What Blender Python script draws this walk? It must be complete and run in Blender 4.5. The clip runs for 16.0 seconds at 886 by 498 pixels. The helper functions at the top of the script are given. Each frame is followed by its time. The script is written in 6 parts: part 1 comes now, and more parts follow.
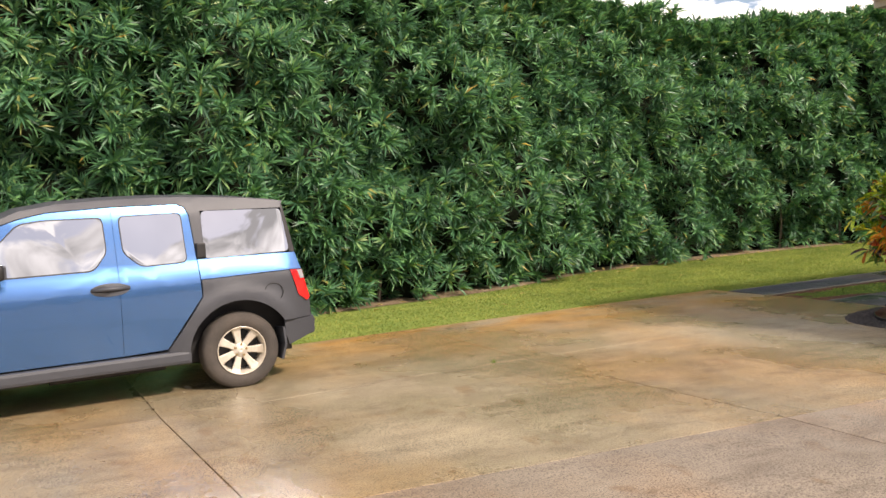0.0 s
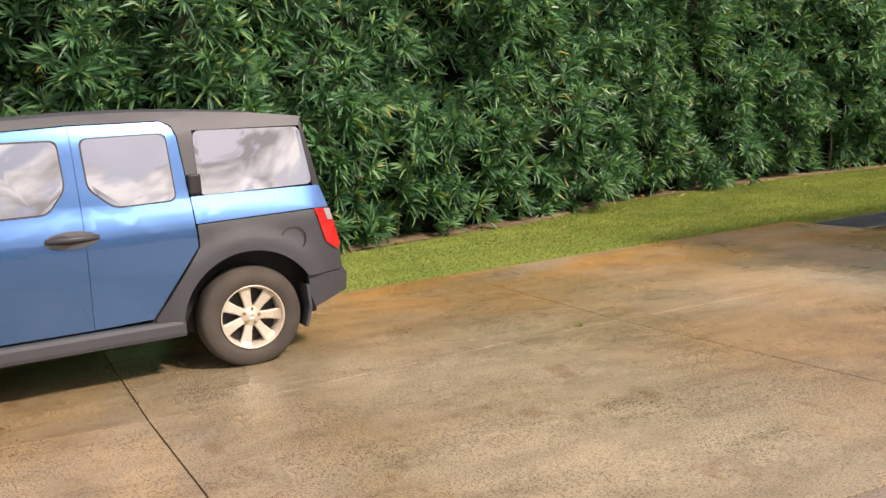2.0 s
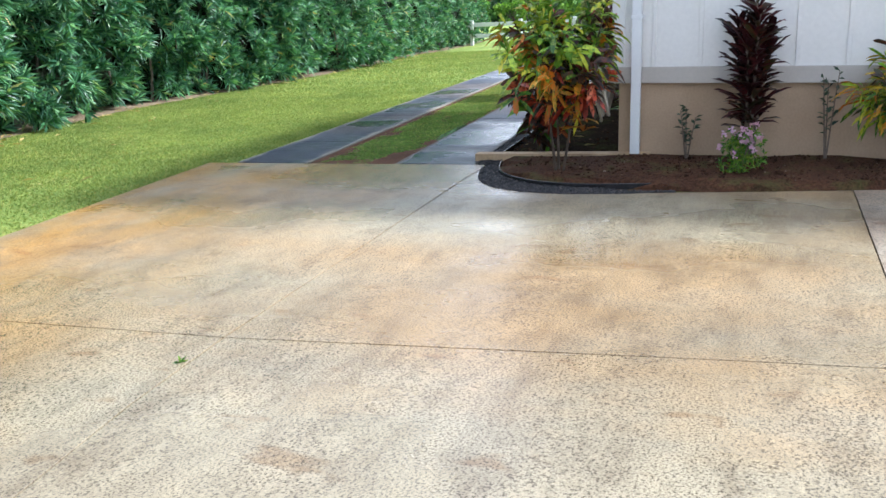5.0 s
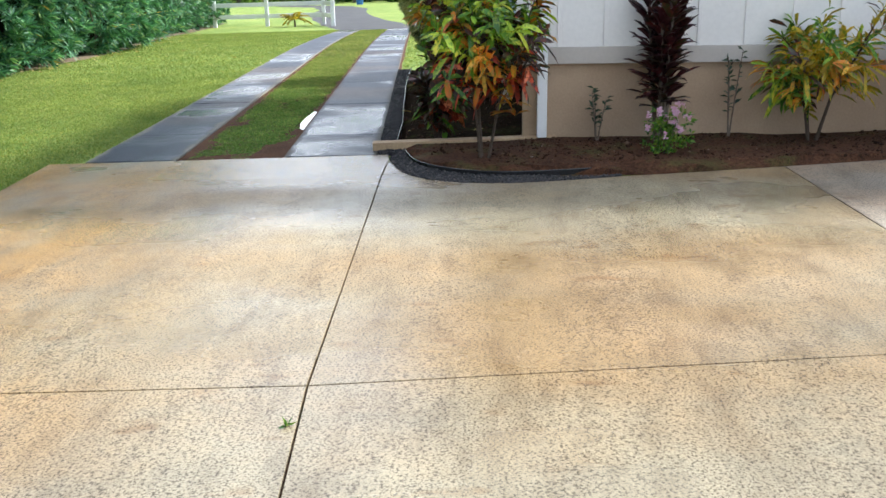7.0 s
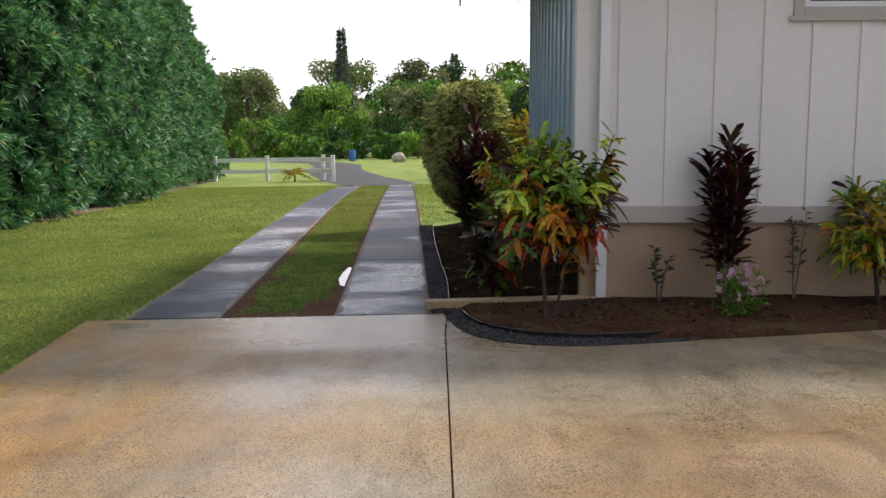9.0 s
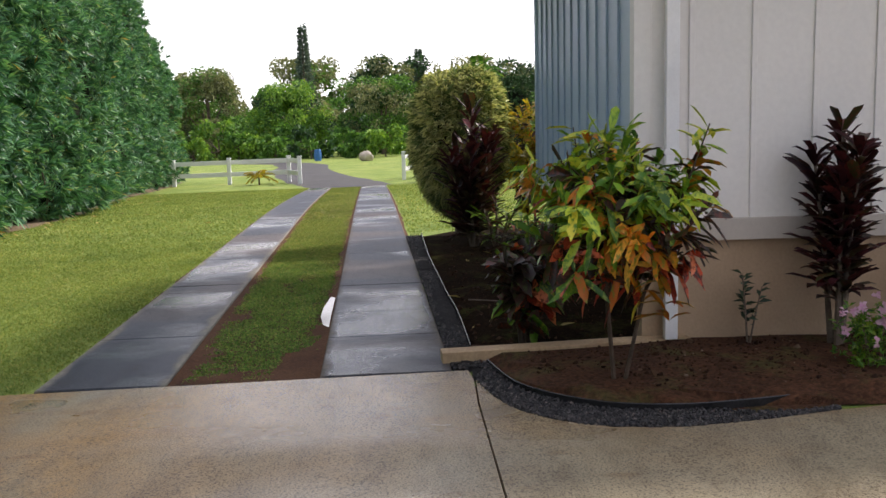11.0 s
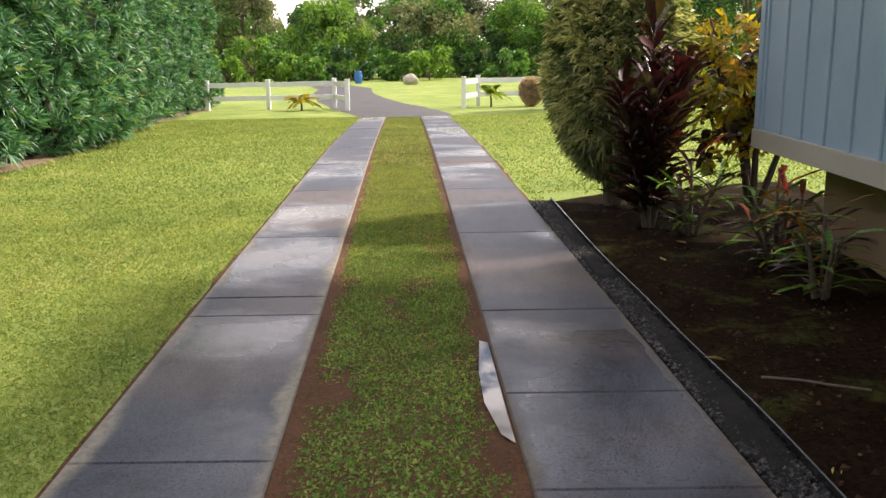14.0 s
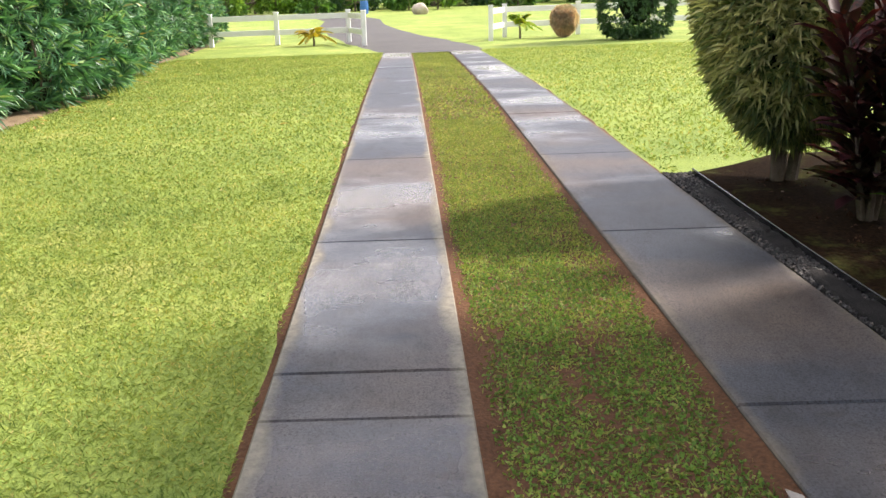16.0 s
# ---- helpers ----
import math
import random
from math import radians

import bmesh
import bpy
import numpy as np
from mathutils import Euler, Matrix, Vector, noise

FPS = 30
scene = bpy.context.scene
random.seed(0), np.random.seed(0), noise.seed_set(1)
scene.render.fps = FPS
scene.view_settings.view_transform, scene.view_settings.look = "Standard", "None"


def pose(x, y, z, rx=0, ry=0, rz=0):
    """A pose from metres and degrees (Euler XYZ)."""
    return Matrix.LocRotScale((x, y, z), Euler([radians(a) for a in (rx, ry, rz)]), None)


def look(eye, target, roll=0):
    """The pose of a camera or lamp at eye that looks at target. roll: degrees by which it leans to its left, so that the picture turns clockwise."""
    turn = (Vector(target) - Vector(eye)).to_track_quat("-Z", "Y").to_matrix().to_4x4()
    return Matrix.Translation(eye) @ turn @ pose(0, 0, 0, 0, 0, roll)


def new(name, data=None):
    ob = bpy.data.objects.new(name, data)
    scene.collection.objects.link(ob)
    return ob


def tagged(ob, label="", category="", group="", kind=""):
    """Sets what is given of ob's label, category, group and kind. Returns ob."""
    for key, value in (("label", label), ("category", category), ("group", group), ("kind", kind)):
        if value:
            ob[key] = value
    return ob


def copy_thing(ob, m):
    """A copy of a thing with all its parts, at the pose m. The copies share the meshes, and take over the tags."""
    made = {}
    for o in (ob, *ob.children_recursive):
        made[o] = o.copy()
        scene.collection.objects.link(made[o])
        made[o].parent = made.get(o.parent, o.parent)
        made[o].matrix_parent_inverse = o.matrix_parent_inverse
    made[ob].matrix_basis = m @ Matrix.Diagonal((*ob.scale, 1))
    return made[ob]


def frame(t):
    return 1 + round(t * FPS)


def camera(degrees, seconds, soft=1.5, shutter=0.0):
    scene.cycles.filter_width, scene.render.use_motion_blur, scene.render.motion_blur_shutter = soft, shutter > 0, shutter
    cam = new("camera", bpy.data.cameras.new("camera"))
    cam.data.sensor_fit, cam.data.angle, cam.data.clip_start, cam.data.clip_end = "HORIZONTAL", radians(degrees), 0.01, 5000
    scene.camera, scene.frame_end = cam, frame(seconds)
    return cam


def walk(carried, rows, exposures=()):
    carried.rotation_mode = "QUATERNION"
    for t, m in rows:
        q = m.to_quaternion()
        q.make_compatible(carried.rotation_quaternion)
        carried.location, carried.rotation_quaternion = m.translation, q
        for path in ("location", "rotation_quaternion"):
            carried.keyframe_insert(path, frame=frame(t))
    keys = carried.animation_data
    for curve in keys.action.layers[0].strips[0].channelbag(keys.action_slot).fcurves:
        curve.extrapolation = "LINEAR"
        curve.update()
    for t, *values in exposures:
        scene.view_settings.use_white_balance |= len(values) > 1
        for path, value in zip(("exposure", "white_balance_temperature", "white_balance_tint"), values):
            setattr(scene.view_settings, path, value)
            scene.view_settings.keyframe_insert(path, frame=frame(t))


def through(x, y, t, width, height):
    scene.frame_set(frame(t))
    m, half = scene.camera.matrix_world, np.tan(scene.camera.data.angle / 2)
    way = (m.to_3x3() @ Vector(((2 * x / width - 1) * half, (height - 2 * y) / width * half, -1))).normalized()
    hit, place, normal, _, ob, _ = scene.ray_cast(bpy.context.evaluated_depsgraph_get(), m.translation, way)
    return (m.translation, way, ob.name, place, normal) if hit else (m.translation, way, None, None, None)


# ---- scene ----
cam = camera(51.47, 16.0)
# seconds, eye x y z, yaw, pitch, roll
PATH = [
    (0.0, -0.040, 0.161, 1.571, -22.50, -3.89, 3.37),
    (0.5, 0.045, 0.689, 1.570, -17.87, -5.36, 3.53),
    (1.0, 0.153, 1.182, 1.557, -14.03, -6.75, 2.87),
    (1.5, 0.137, 1.716, 1.546, -18.43, -8.46, 2.43),
    (2.0, 0.167, 2.336, 1.527, -23.64, -8.79, 3.72),
    (2.5, 0.141, 2.898, 1.527, -29.32, -7.66, 3.79),
    (3.0, 0.194, 3.468, 1.512, -37.20, -8.26, 4.11),
    (3.5, 0.212, 3.996, 1.499, -43.87, -10.20, 2.56),
    (4.0, 0.230, 4.494, 1.494, -50.36, -12.68, 2.85),
    (4.5, 0.312, 4.990, 1.487, -60.96, -16.09, 1.98),
    (4.7, 0.313, 5.193, 1.475, -65.53, -15.49, 1.66),
    (6.8, 0.598, 7.168, 1.439, -85.27, -18.94, 1.50),
    (7.0, 0.658, 7.312, 1.436, -88.06, -16.83, 0.89),
    (7.5, 0.756, 7.597, 1.459, -92.36, -12.34, 1.55),
    (8.0, 0.870, 7.805, 1.482, -90.42, -5.82, 2.26),
    (8.5, 0.886, 7.905, 1.473, -86.28, -2.77, 1.58),
    (9.0, 1.012, 7.984, 1.427, -89.10, -7.33, 0.14),
    (9.2, 1.158, 7.992, 1.416, -90.54, -8.33, 0.31),
    (11.3, 3.421, 8.436, 1.422, -91.49, -7.66, 1.58),
    (11.5, 3.678, 8.480, 1.424, -92.14, -8.31, 1.08),
    (12.0, 4.330, 8.597, 1.428, -90.48, -9.46, 0.52),
    (12.5, 4.970, 8.765, 1.413, -93.46, -10.38, 0.05),
    (13.0, 5.659, 8.967, 1.402, -90.05, -10.68, 0.44),
    (13.5, 6.283, 9.163, 1.387, -91.25, -10.51, 0.04),
    (14.0, 6.858, 9.398, 1.405, -89.25, -12.23, 0.32),
    (14.5, 7.460, 9.638, 1.420, -91.35, -10.91, 1.69),
    (15.0, 8.035, 9.901, 1.412, -89.59, -10.70, 1.31),
    (15.5, 8.589, 10.128, 1.395, -89.75, -14.82, 0.98),
    (16.0, 9.156, 10.280, 1.397, -89.36, -16.50, 1.22),
]
# seconds, stops, kelvin, tint
EXPOSURES = [(0.0, 0.45, 7000, 21), (2.0, 0.3, 7200, 24), (3.0, 0.38, 6150, 20), (3.8, 0.7, 5500, 14), (4.5, 1.02, 5350, 12), (7.0, 0.92, 5600, 9), (7.5, 0.97, 5700, 10), (8.0, 0.66, 5900, 17), (8.5, 0.15, 6100, 18), (9.2, 0.05, 6100, 18), (11.5, 0.42, 6300, 19), (13.0, 0.85, 6700, 20), (14.5, 0.8, 6650, 19), (15.5, 0.85, 6600, 18), (16.0, 1.13, 6550, 17)]
walk(cam, [(t, pose(x, y, z, 90 + pitch, roll, yaw)) for t, x, y, z, yaw, pitch, roll in PATH], EXPOSURES)

# ---- world and sun ----
SUN_FROM = Vector((0.46, -0.89, 0.0)).normalized()
SUN_HEIGHT = radians(42)
world = bpy.data.worlds.new("world")
scene.world = world
world.use_nodes = True
wn, wl = world.node_tree.nodes, world.node_tree.links
wn.clear()
sky = wn.new("ShaderNodeTexSky")
sky.sky_type = "NISHITA"
sky.sun_disc = False
sky.sun_elevation = SUN_HEIGHT
sky.sun_rotation = math.atan2(SUN_FROM.x, SUN_FROM.y)
sky.air_density, sky.dust_density = 1.0, 1.5
w_sky = wn.new("ShaderNodeBackground")
w_sky.inputs["Strength"].default_value = 0.12
wl.new(sky.outputs[0], w_sky.inputs["Color"])
w_cloud = wn.new("ShaderNodeBackground")
w_cloud.inputs["Color"].default_value = (1.0, 0.98, 0.95, 1)
w_coord = wn.new("ShaderNodeTexCoord")
w_map = wn.new("ShaderNodeMapping")
w_map.inputs["Scale"].default_value = (1.0, 1.0, 2.6)
w_noise = wn.new("ShaderNodeTexNoise")
w_noise.inputs["Scale"].default_value = 7.5
w_noise.inputs["Detail"].default_value = 9
w_noise.inputs["Roughness"].default_value = 0.55
w_ramp = wn.new("ShaderNodeValToRGB")
w_ramp.color_ramp.elements[0].position, w_ramp.color_ramp.elements[1].position = 0.475, 0.525
w_shade = wn.new("ShaderNodeTexNoise")
w_shade.inputs["Scale"].default_value = 10.0
w_shade.inputs["Detail"].default_value = 5
w_shade_map = wn.new("ShaderNodeMapRange")
w_shade_map.inputs["From Min"].default_value, w_shade_map.inputs["From Max"].default_value = 0.42, 0.58
w_shade_map.inputs["To Min"].default_value, w_shade_map.inputs["To Max"].default_value = 0.7, 1.8
w_mix = wn.new("ShaderNodeMixShader")
w_out = wn.new("ShaderNodeOutputWorld")
wl.new(w_coord.outputs["Generated"], w_map.inputs["Vector"])
wl.new(w_map.outputs[0], w_noise.inputs["Vector"])
wl.new(w_map.outputs[0], w_shade.inputs["Vector"])
# a bright bank of cloud low in the east
w_sep = wn.new("ShaderNodeSeparateXYZ")
w_east = wn.new("ShaderNodeMapRange")
w_east.inputs["From Min"].default_value, w_east.inputs["From Max"].default_value = 0.2, 0.9
w_east.inputs["To Min"].default_value, w_east.inputs["To Max"].default_value = 0.0, 0.18
w_add, w_add_2 = wn.new("ShaderNodeMath"), wn.new("ShaderNodeMath")
wl.new(w_coord.outputs["Generated"], w_sep.inputs[0])
wl.new(w_sep.outputs["X"], w_east.inputs["Value"])
w_low = wn.new("ShaderNodeMapRange")
w_low.inputs["From Min"].default_value, w_low.inputs["From Max"].default_value = 0.13, 0.26
w_low.inputs["To Min"].default_value, w_low.inputs["To Max"].default_value = 1.0, 0.0
wl.new(w_sep.outputs["Z"], w_low.inputs["Value"])
w_bank = wn.new("ShaderNodeMath")
w_bank.operation = "MULTIPLY"
wl.new(w_east.outputs[0], w_bank.inputs[0])
wl.new(w_low.outputs[0], w_bank.inputs[1])
for node, source in ((w_add, w_noise), (w_add_2, w_shade)):
    wl.new(source.outputs["Fac"], node.inputs[0])
    wl.new(w_bank.outputs[0], node.inputs[1])
wl.new(w_add.outputs[0], w_ramp.inputs[0])
wl.new(w_add_2.outputs[0], w_shade_map.inputs["Value"])
wl.new(w_shade_map.outputs[0], w_cloud.inputs["Strength"])
wl.new(w_ramp.outputs[0], w_mix.inputs[0])
wl.new(w_sky.outputs[0], w_mix.inputs[1])
wl.new(w_cloud.outputs[0], w_mix.inputs[2])
wl.new(w_mix.outputs[0], w_out.inputs["Surface"])

sun_data = bpy.data.lights.new("sun", "SUN")
sun_data.energy, sun_data.angle, sun_data.color = 4.0, radians(6.0), (1.0, 0.93, 0.81)
sun = new("sun", sun_data)
sun.matrix_world = look((SUN_FROM * math.cos(SUN_HEIGHT) + Vector((0, 0, math.sin(SUN_HEIGHT)))) * 60, (0, 0, 0))


# ---- helpers ----
def thing(name, at=(0, 0, 0), rz=0.0, label="", category="", group="", kind=""):
    ob = new(name)
    ob.matrix_basis = pose(*at, 0, 0, rz)
    return tagged(ob, label, category, group, kind)


def link(name, me, material, parent=None, label="", smooth=False):
    for m in material if isinstance(material, (list, tuple)) else [material]:
        me.materials.append(m)
    if smooth:
        me.polygons.foreach_set("use_smooth", [True] * len(me.polygons))
    ob = new(name, me)
    ob.parent = parent
    return tagged(ob, label)


def part(name, bm, material, parent=None, label="", smooth=False):
    me = bpy.data.meshes.new(name)
    bm.normal_update()
    bm.to_mesh(me)
    bm.free()
    return link(name, me, material, parent, label, smooth)


def raw(name, verts, faces, material, parent=None, label="", slots=None, smooth=False):
    me = bpy.data.meshes.new(name)
    me.from_pydata(verts, [], faces)
    ob = link(name, me, material, parent, label, smooth)
    if slots is not None:
        me.polygons.foreach_set("material_index", slots)
    return ob


def box(bm, x0, x1, y0, y1, z0, z1, bevel=0.0):
    made = bmesh.ops.create_cube(bm, size=1.0, matrix=Matrix.Translation(((x0 + x1) / 2, (y0 + y1) / 2, (z0 + z1) / 2)) @ Matrix.Diagonal((abs(x1 - x0), abs(y1 - y0), abs(z1 - z0), 1)))
    if bevel:
        edges = list({e for v in made["verts"] for e in v.link_edges})
        bmesh.ops.bevel(bm, geom=edges, offset=bevel, segments=2, affect="EDGES", profile=0.6)
    return bm


def boxed(x0, x1, y0, y1, z0, z1, bevel=0.0):
    return box(bmesh.new(), x0, x1, y0, y1, z0, z1, bevel)


def tube(bm, points, radii, sides=8):
    """A tapered tube along points."""
    rings = []
    for i, p in enumerate(points):
        p = Vector(p)
        a, b = Vector(points[max(i - 1, 0)]), Vector(points[min(i + 1, len(points) - 1)])
        q = (b - a).to_track_quat("Z", "Y").to_matrix()
        r = radii[i] if isinstance(radii, (list, tuple)) else radii
        rings.append([bm.verts.new(p + q @ Vector((r * math.cos(k * math.tau / sides), r * math.sin(k * math.tau / sides), 0))) for k in range(sides)])
    for r0, r1 in zip(rings, rings[1:]):
        for k in range(sides):
            bm.faces.new((r0[k], r0[(k + 1) % sides], r1[(k + 1) % sides], r1[k]))
    bm.faces.new(rings[0][::-1])
    bm.faces.new(rings[-1])
    return bm


def smoothstep(a, b, x):
    t = min(max((x - a) / (b - a), 0), 1)
    return t * t * (3 - 2 * t)


def gz(x, y):
    """The height of the ground: falls gently to the hedge, and further to the gate."""
    return -0.002 * x - 0.0147 * min(max(y, -30), 30) - 0.42 * smoothstep(20, 43, x) - 0.35 * smoothstep(43, 90, x)


# ---- materials ----
def nodes_of(name, rough=0.6, metal=0.0, spec=0.5):
    m = bpy.data.materials.new(name)
    m.use_nodes = True
    n, l = m.node_tree.nodes, m.node_tree.links
    b = n["Principled BSDF"]
    b.inputs["Roughness"].default_value = rough
    b.inputs["Metallic"].default_value = metal
    b.inputs["Specular IOR Level"].default_value = spec
    return m, n, l, b


def noise_node(n, l, scale, detail=4, rough=0.55, vector=None, stretch=None):
    t = n.new("ShaderNodeTexNoise")
    t.inputs["Scale"].default_value, t.inputs["Detail"].default_value, t.inputs["Roughness"].default_value = scale, detail, rough
    if vector is None:
        vector = n.new("ShaderNodeNewGeometry").outputs["Position"]
    if stretch:
        mp = n.new("ShaderNodeMapping")
        mp.inputs["Scale"].default_value = stretch
        l.new(vector, mp.inputs["Vector"])
        vector = mp.outputs[0]
    l.new(vector, t.inputs["Vector"])
    return t.outputs["Fac"]


def ramp_node(n, l, fac, stops):
    r = n.new("ShaderNodeValToRGB")
    el = r.color_ramp.elements
    while len(el) < len(stops):
        el.new(0.5)
    for e, (p, c) in zip(el, stops):
        e.position, e.color = p, (*c, 1) if len(c) == 3 else c
    l.new(fac, r.inputs[0])
    return r.outputs[0]


def mix_node(n, l, fac, a, b, blend="MIX"):
    m = n.new("ShaderNodeMix")
    m.data_type, m.blend_type = "RGBA", blend
    for sock, v in ((m.inputs[0], fac), (m.inputs[6], a), (m.inputs[7], b)):
        if isinstance(v, (int, float)):
            sock.default_value = v
        elif isinstance(v, tuple):
            sock.default_value = (*v, 1)
        else:
            l.new(v, sock)
    return m.outputs[2]


def bump_node(n, l, b, height, strength, distance):
    k = n.new("ShaderNodeBump")
    k.inputs["Strength"].default_value, k.inputs["Distance"].default_value = strength, distance
    l.new(height, k.inputs["Height"])
    l.new(k.outputs[0], b.inputs["Normal"])


def surface(name, dark, light, scale=6.0, rough=0.6, fine=90.0, bump=0.2, metal=0.0, spec=0.5, grain=0.25):
    """A plain surface with large stains and a fine grain."""
    m, n, l, b = nodes_of(name, rough, metal, spec)
    big = ramp_node(n, l, noise_node(n, l, scale, 5), [(0.32, dark), (0.68, light)])
    fine_fac = noise_node(n, l, fine, 3)
    col = mix_node(n, l, grain, big, ramp_node(n, l, fine_fac, [(0.3, tuple(c * 0.55 for c in dark)), (0.7, tuple(min(c * 1.2, 1) for c in light))]))
    l.new(col, b.inputs["Base Color"])
    if bump:
        bump_node(n, l, b, fine_fac, bump, 0.01)
    return m


def leaf_material(name, stops, rough=0.45, through=0.35, spec=0.4, shadow_mix=0.8, mottle=None):
    """Leaves: each one takes its own shade from the ramp; light passes through in part."""
    m, n, l, b = nodes_of(name, rough, 0, spec)
    geo = n.new("ShaderNodeNewGeometry")
    col = ramp_node(n, l, geo.outputs["Random Per Island"], stops)
    if mottle:
        veins = ramp_node(n, l, noise_node(n, l, 34, 3, 0.6, stretch=(1.0, 1.0, 0.5)), [(0.5, (0, 0, 0)), (0.62, (1, 1, 1))])
        col = mix_node(n, l, veins, col, mottle)
    patch = ramp_node(n, l, noise_node(n, l, 0.9, 3), [(0.3, (0.72, 0.78, 0.7)), (0.7, (1.12, 1.08, 1.0))])
    col = mix_node(n, l, 1.0, col, patch, "MULTIPLY")
    # dark blotches painted in for the shadows between clumps of leaves
    clump_shadow = ramp_node(n, l, noise_node(n, l, 3.4, 2), [(0.34, (0.55, 0.6, 0.6)), (0.6, (1.18, 1.15, 1.1))])
    col = mix_node(n, l, shadow_mix, col, clump_shadow, "MULTIPLY")
    l.new(col, b.inputs["Base Color"])
    t = n.new("ShaderNodeBsdfTranslucent")
    l.new(mix_node(n, l, 1.0, col, (1.0, 1.0, 0.55), "MULTIPLY"), t.inputs["Color"])
    mx = n.new("ShaderNodeMixShader")
    mx.inputs[0].default_value = through
    l.new(b.outputs[0], mx.inputs[1])
    l.new(t.outputs[0], mx.inputs[2])
    l.new(mx.outputs[0], n["Material Output"].inputs["Surface"])
    return m


def concrete_material(name, base, light, rust, rust_amount, wet, patchy=0.75, film=(0.42, 0.62), shine=0.5):
    """Stained concrete: large patches, rusty soil stains, fine aggregate, damp sheen."""
    m, n, l, b = nodes_of(name, 0.6, 0, shine)
    oi = n.new("ShaderNodeObjectInfo")
    big = ramp_node(n, l, noise_node(n, l, 0.55, 5, 0.6), [(0.35, base), (0.65, light)])
    rusty = ramp_node(n, l, noise_node(n, l, 0.42, 6, 0.62, stretch=(1.0, 0.55, 1.0)), [(0.5 - rust_amount * 0.1, (0, 0, 0)), (0.62, (1, 1, 1))])
    sep = n.new("ShaderNodeSeparateXYZ")
    l.new(n.new("ShaderNodeNewGeometry").outputs["Position"], sep.inputs[0])
    wash = n.new("ShaderNodeMapRange")
    wash.inputs["From Min"].default_value, wash.inputs["From Max"].default_value = 8.3, 10.9
    l.new(sep.outputs["Y"], wash.inputs["Value"])
    soil = n.new("ShaderNodeMath")
    soil.operation = "MULTIPLY"
    l.new(wash.outputs[0], soil.inputs[0])
    l.new(ramp_node(n, l, noise_node(n, l, 0.9, 6, 0.65, stretch=(0.7, 1.4, 1.0)), [(0.36, (0, 0, 0)), (0.6, (1, 1, 1))]), soil.inputs[1])
    col = mix_node(n, l, mix_node(n, l, 0.6, (0, 0, 0), rusty), big, rust)
    if rust_amount > 0.5:
        col = mix_node(n, l, soil.outputs[0], col, (0.40, 0.215, 0.045))
    spots = ramp_node(n, l, noise_node(n, l, 5.5, 3, 0.5, stretch=(1.0, 0.5, 1.0)), [(0.27, (0.66, 0.5, 0.36)), (0.36, (1, 1, 1))])
    col = mix_node(n, l, 0.6, col, spots, "MULTIPLY")
    pebble = ramp_node(n, l, noise_node(n, l, 88, 2, 0.65), [(0.37, (0.2, 0.18, 0.16)), (0.48, (1, 1, 1)), (0.68, (1.2, 1.2, 1.18))])
    col = mix_node(n, l, 0.8, col, pebble, "MULTIPLY")
    blotch = ramp_node(n, l, noise_node(n, l, 3.2, 6, 0.7, stretch=(0.6, 1.5, 1.0)), [(0.28, (0.55, 0.5, 0.46)), (0.5, (1, 1, 1)), (0.72, (1.25, 1.22, 1.18))])
    col = mix_node(n, l, patchy, col, blotch, "MULTIPLY")
    grit_fac = noise_node(n, l, 130, 3, 0.7)
    grit = ramp_node(n, l, grit_fac, [(0.3, (0.62, 0.58, 0.55)), (0.5, (1, 1, 1)), (0.68, (1.22, 1.2, 1.15))])
    col = mix_node(n, l, 0.8, col, grit, "MULTIPLY")
    tone = n.new("ShaderNodeMapRange")
    tone.inputs["To Min"].default_value, tone.inputs["To Max"].default_value = 0.93, 1.06
    l.new(oi.outputs["Random"], tone.inputs["Value"])
    hsv = n.new("ShaderNodeHueSaturation")
    l.new(tone.outputs[0], hsv.inputs["Value"])
    l.new(col, hsv.inputs["Color"])
    l.new(hsv.outputs[0], b.inputs["Base Color"])
    damp = ramp_node(n, l, noise_node(n, l, 0.5, 5, 0.55, stretch=(1.3, 0.8, 1.0)), [(film[0], (wet[0],) * 3), (film[1], (wet[1],) * 3)])
    l.new(damp, b.inputs["Roughness"])
    bump_node(n, l, b, grit_fac, 0.25, 0.006)
    return m


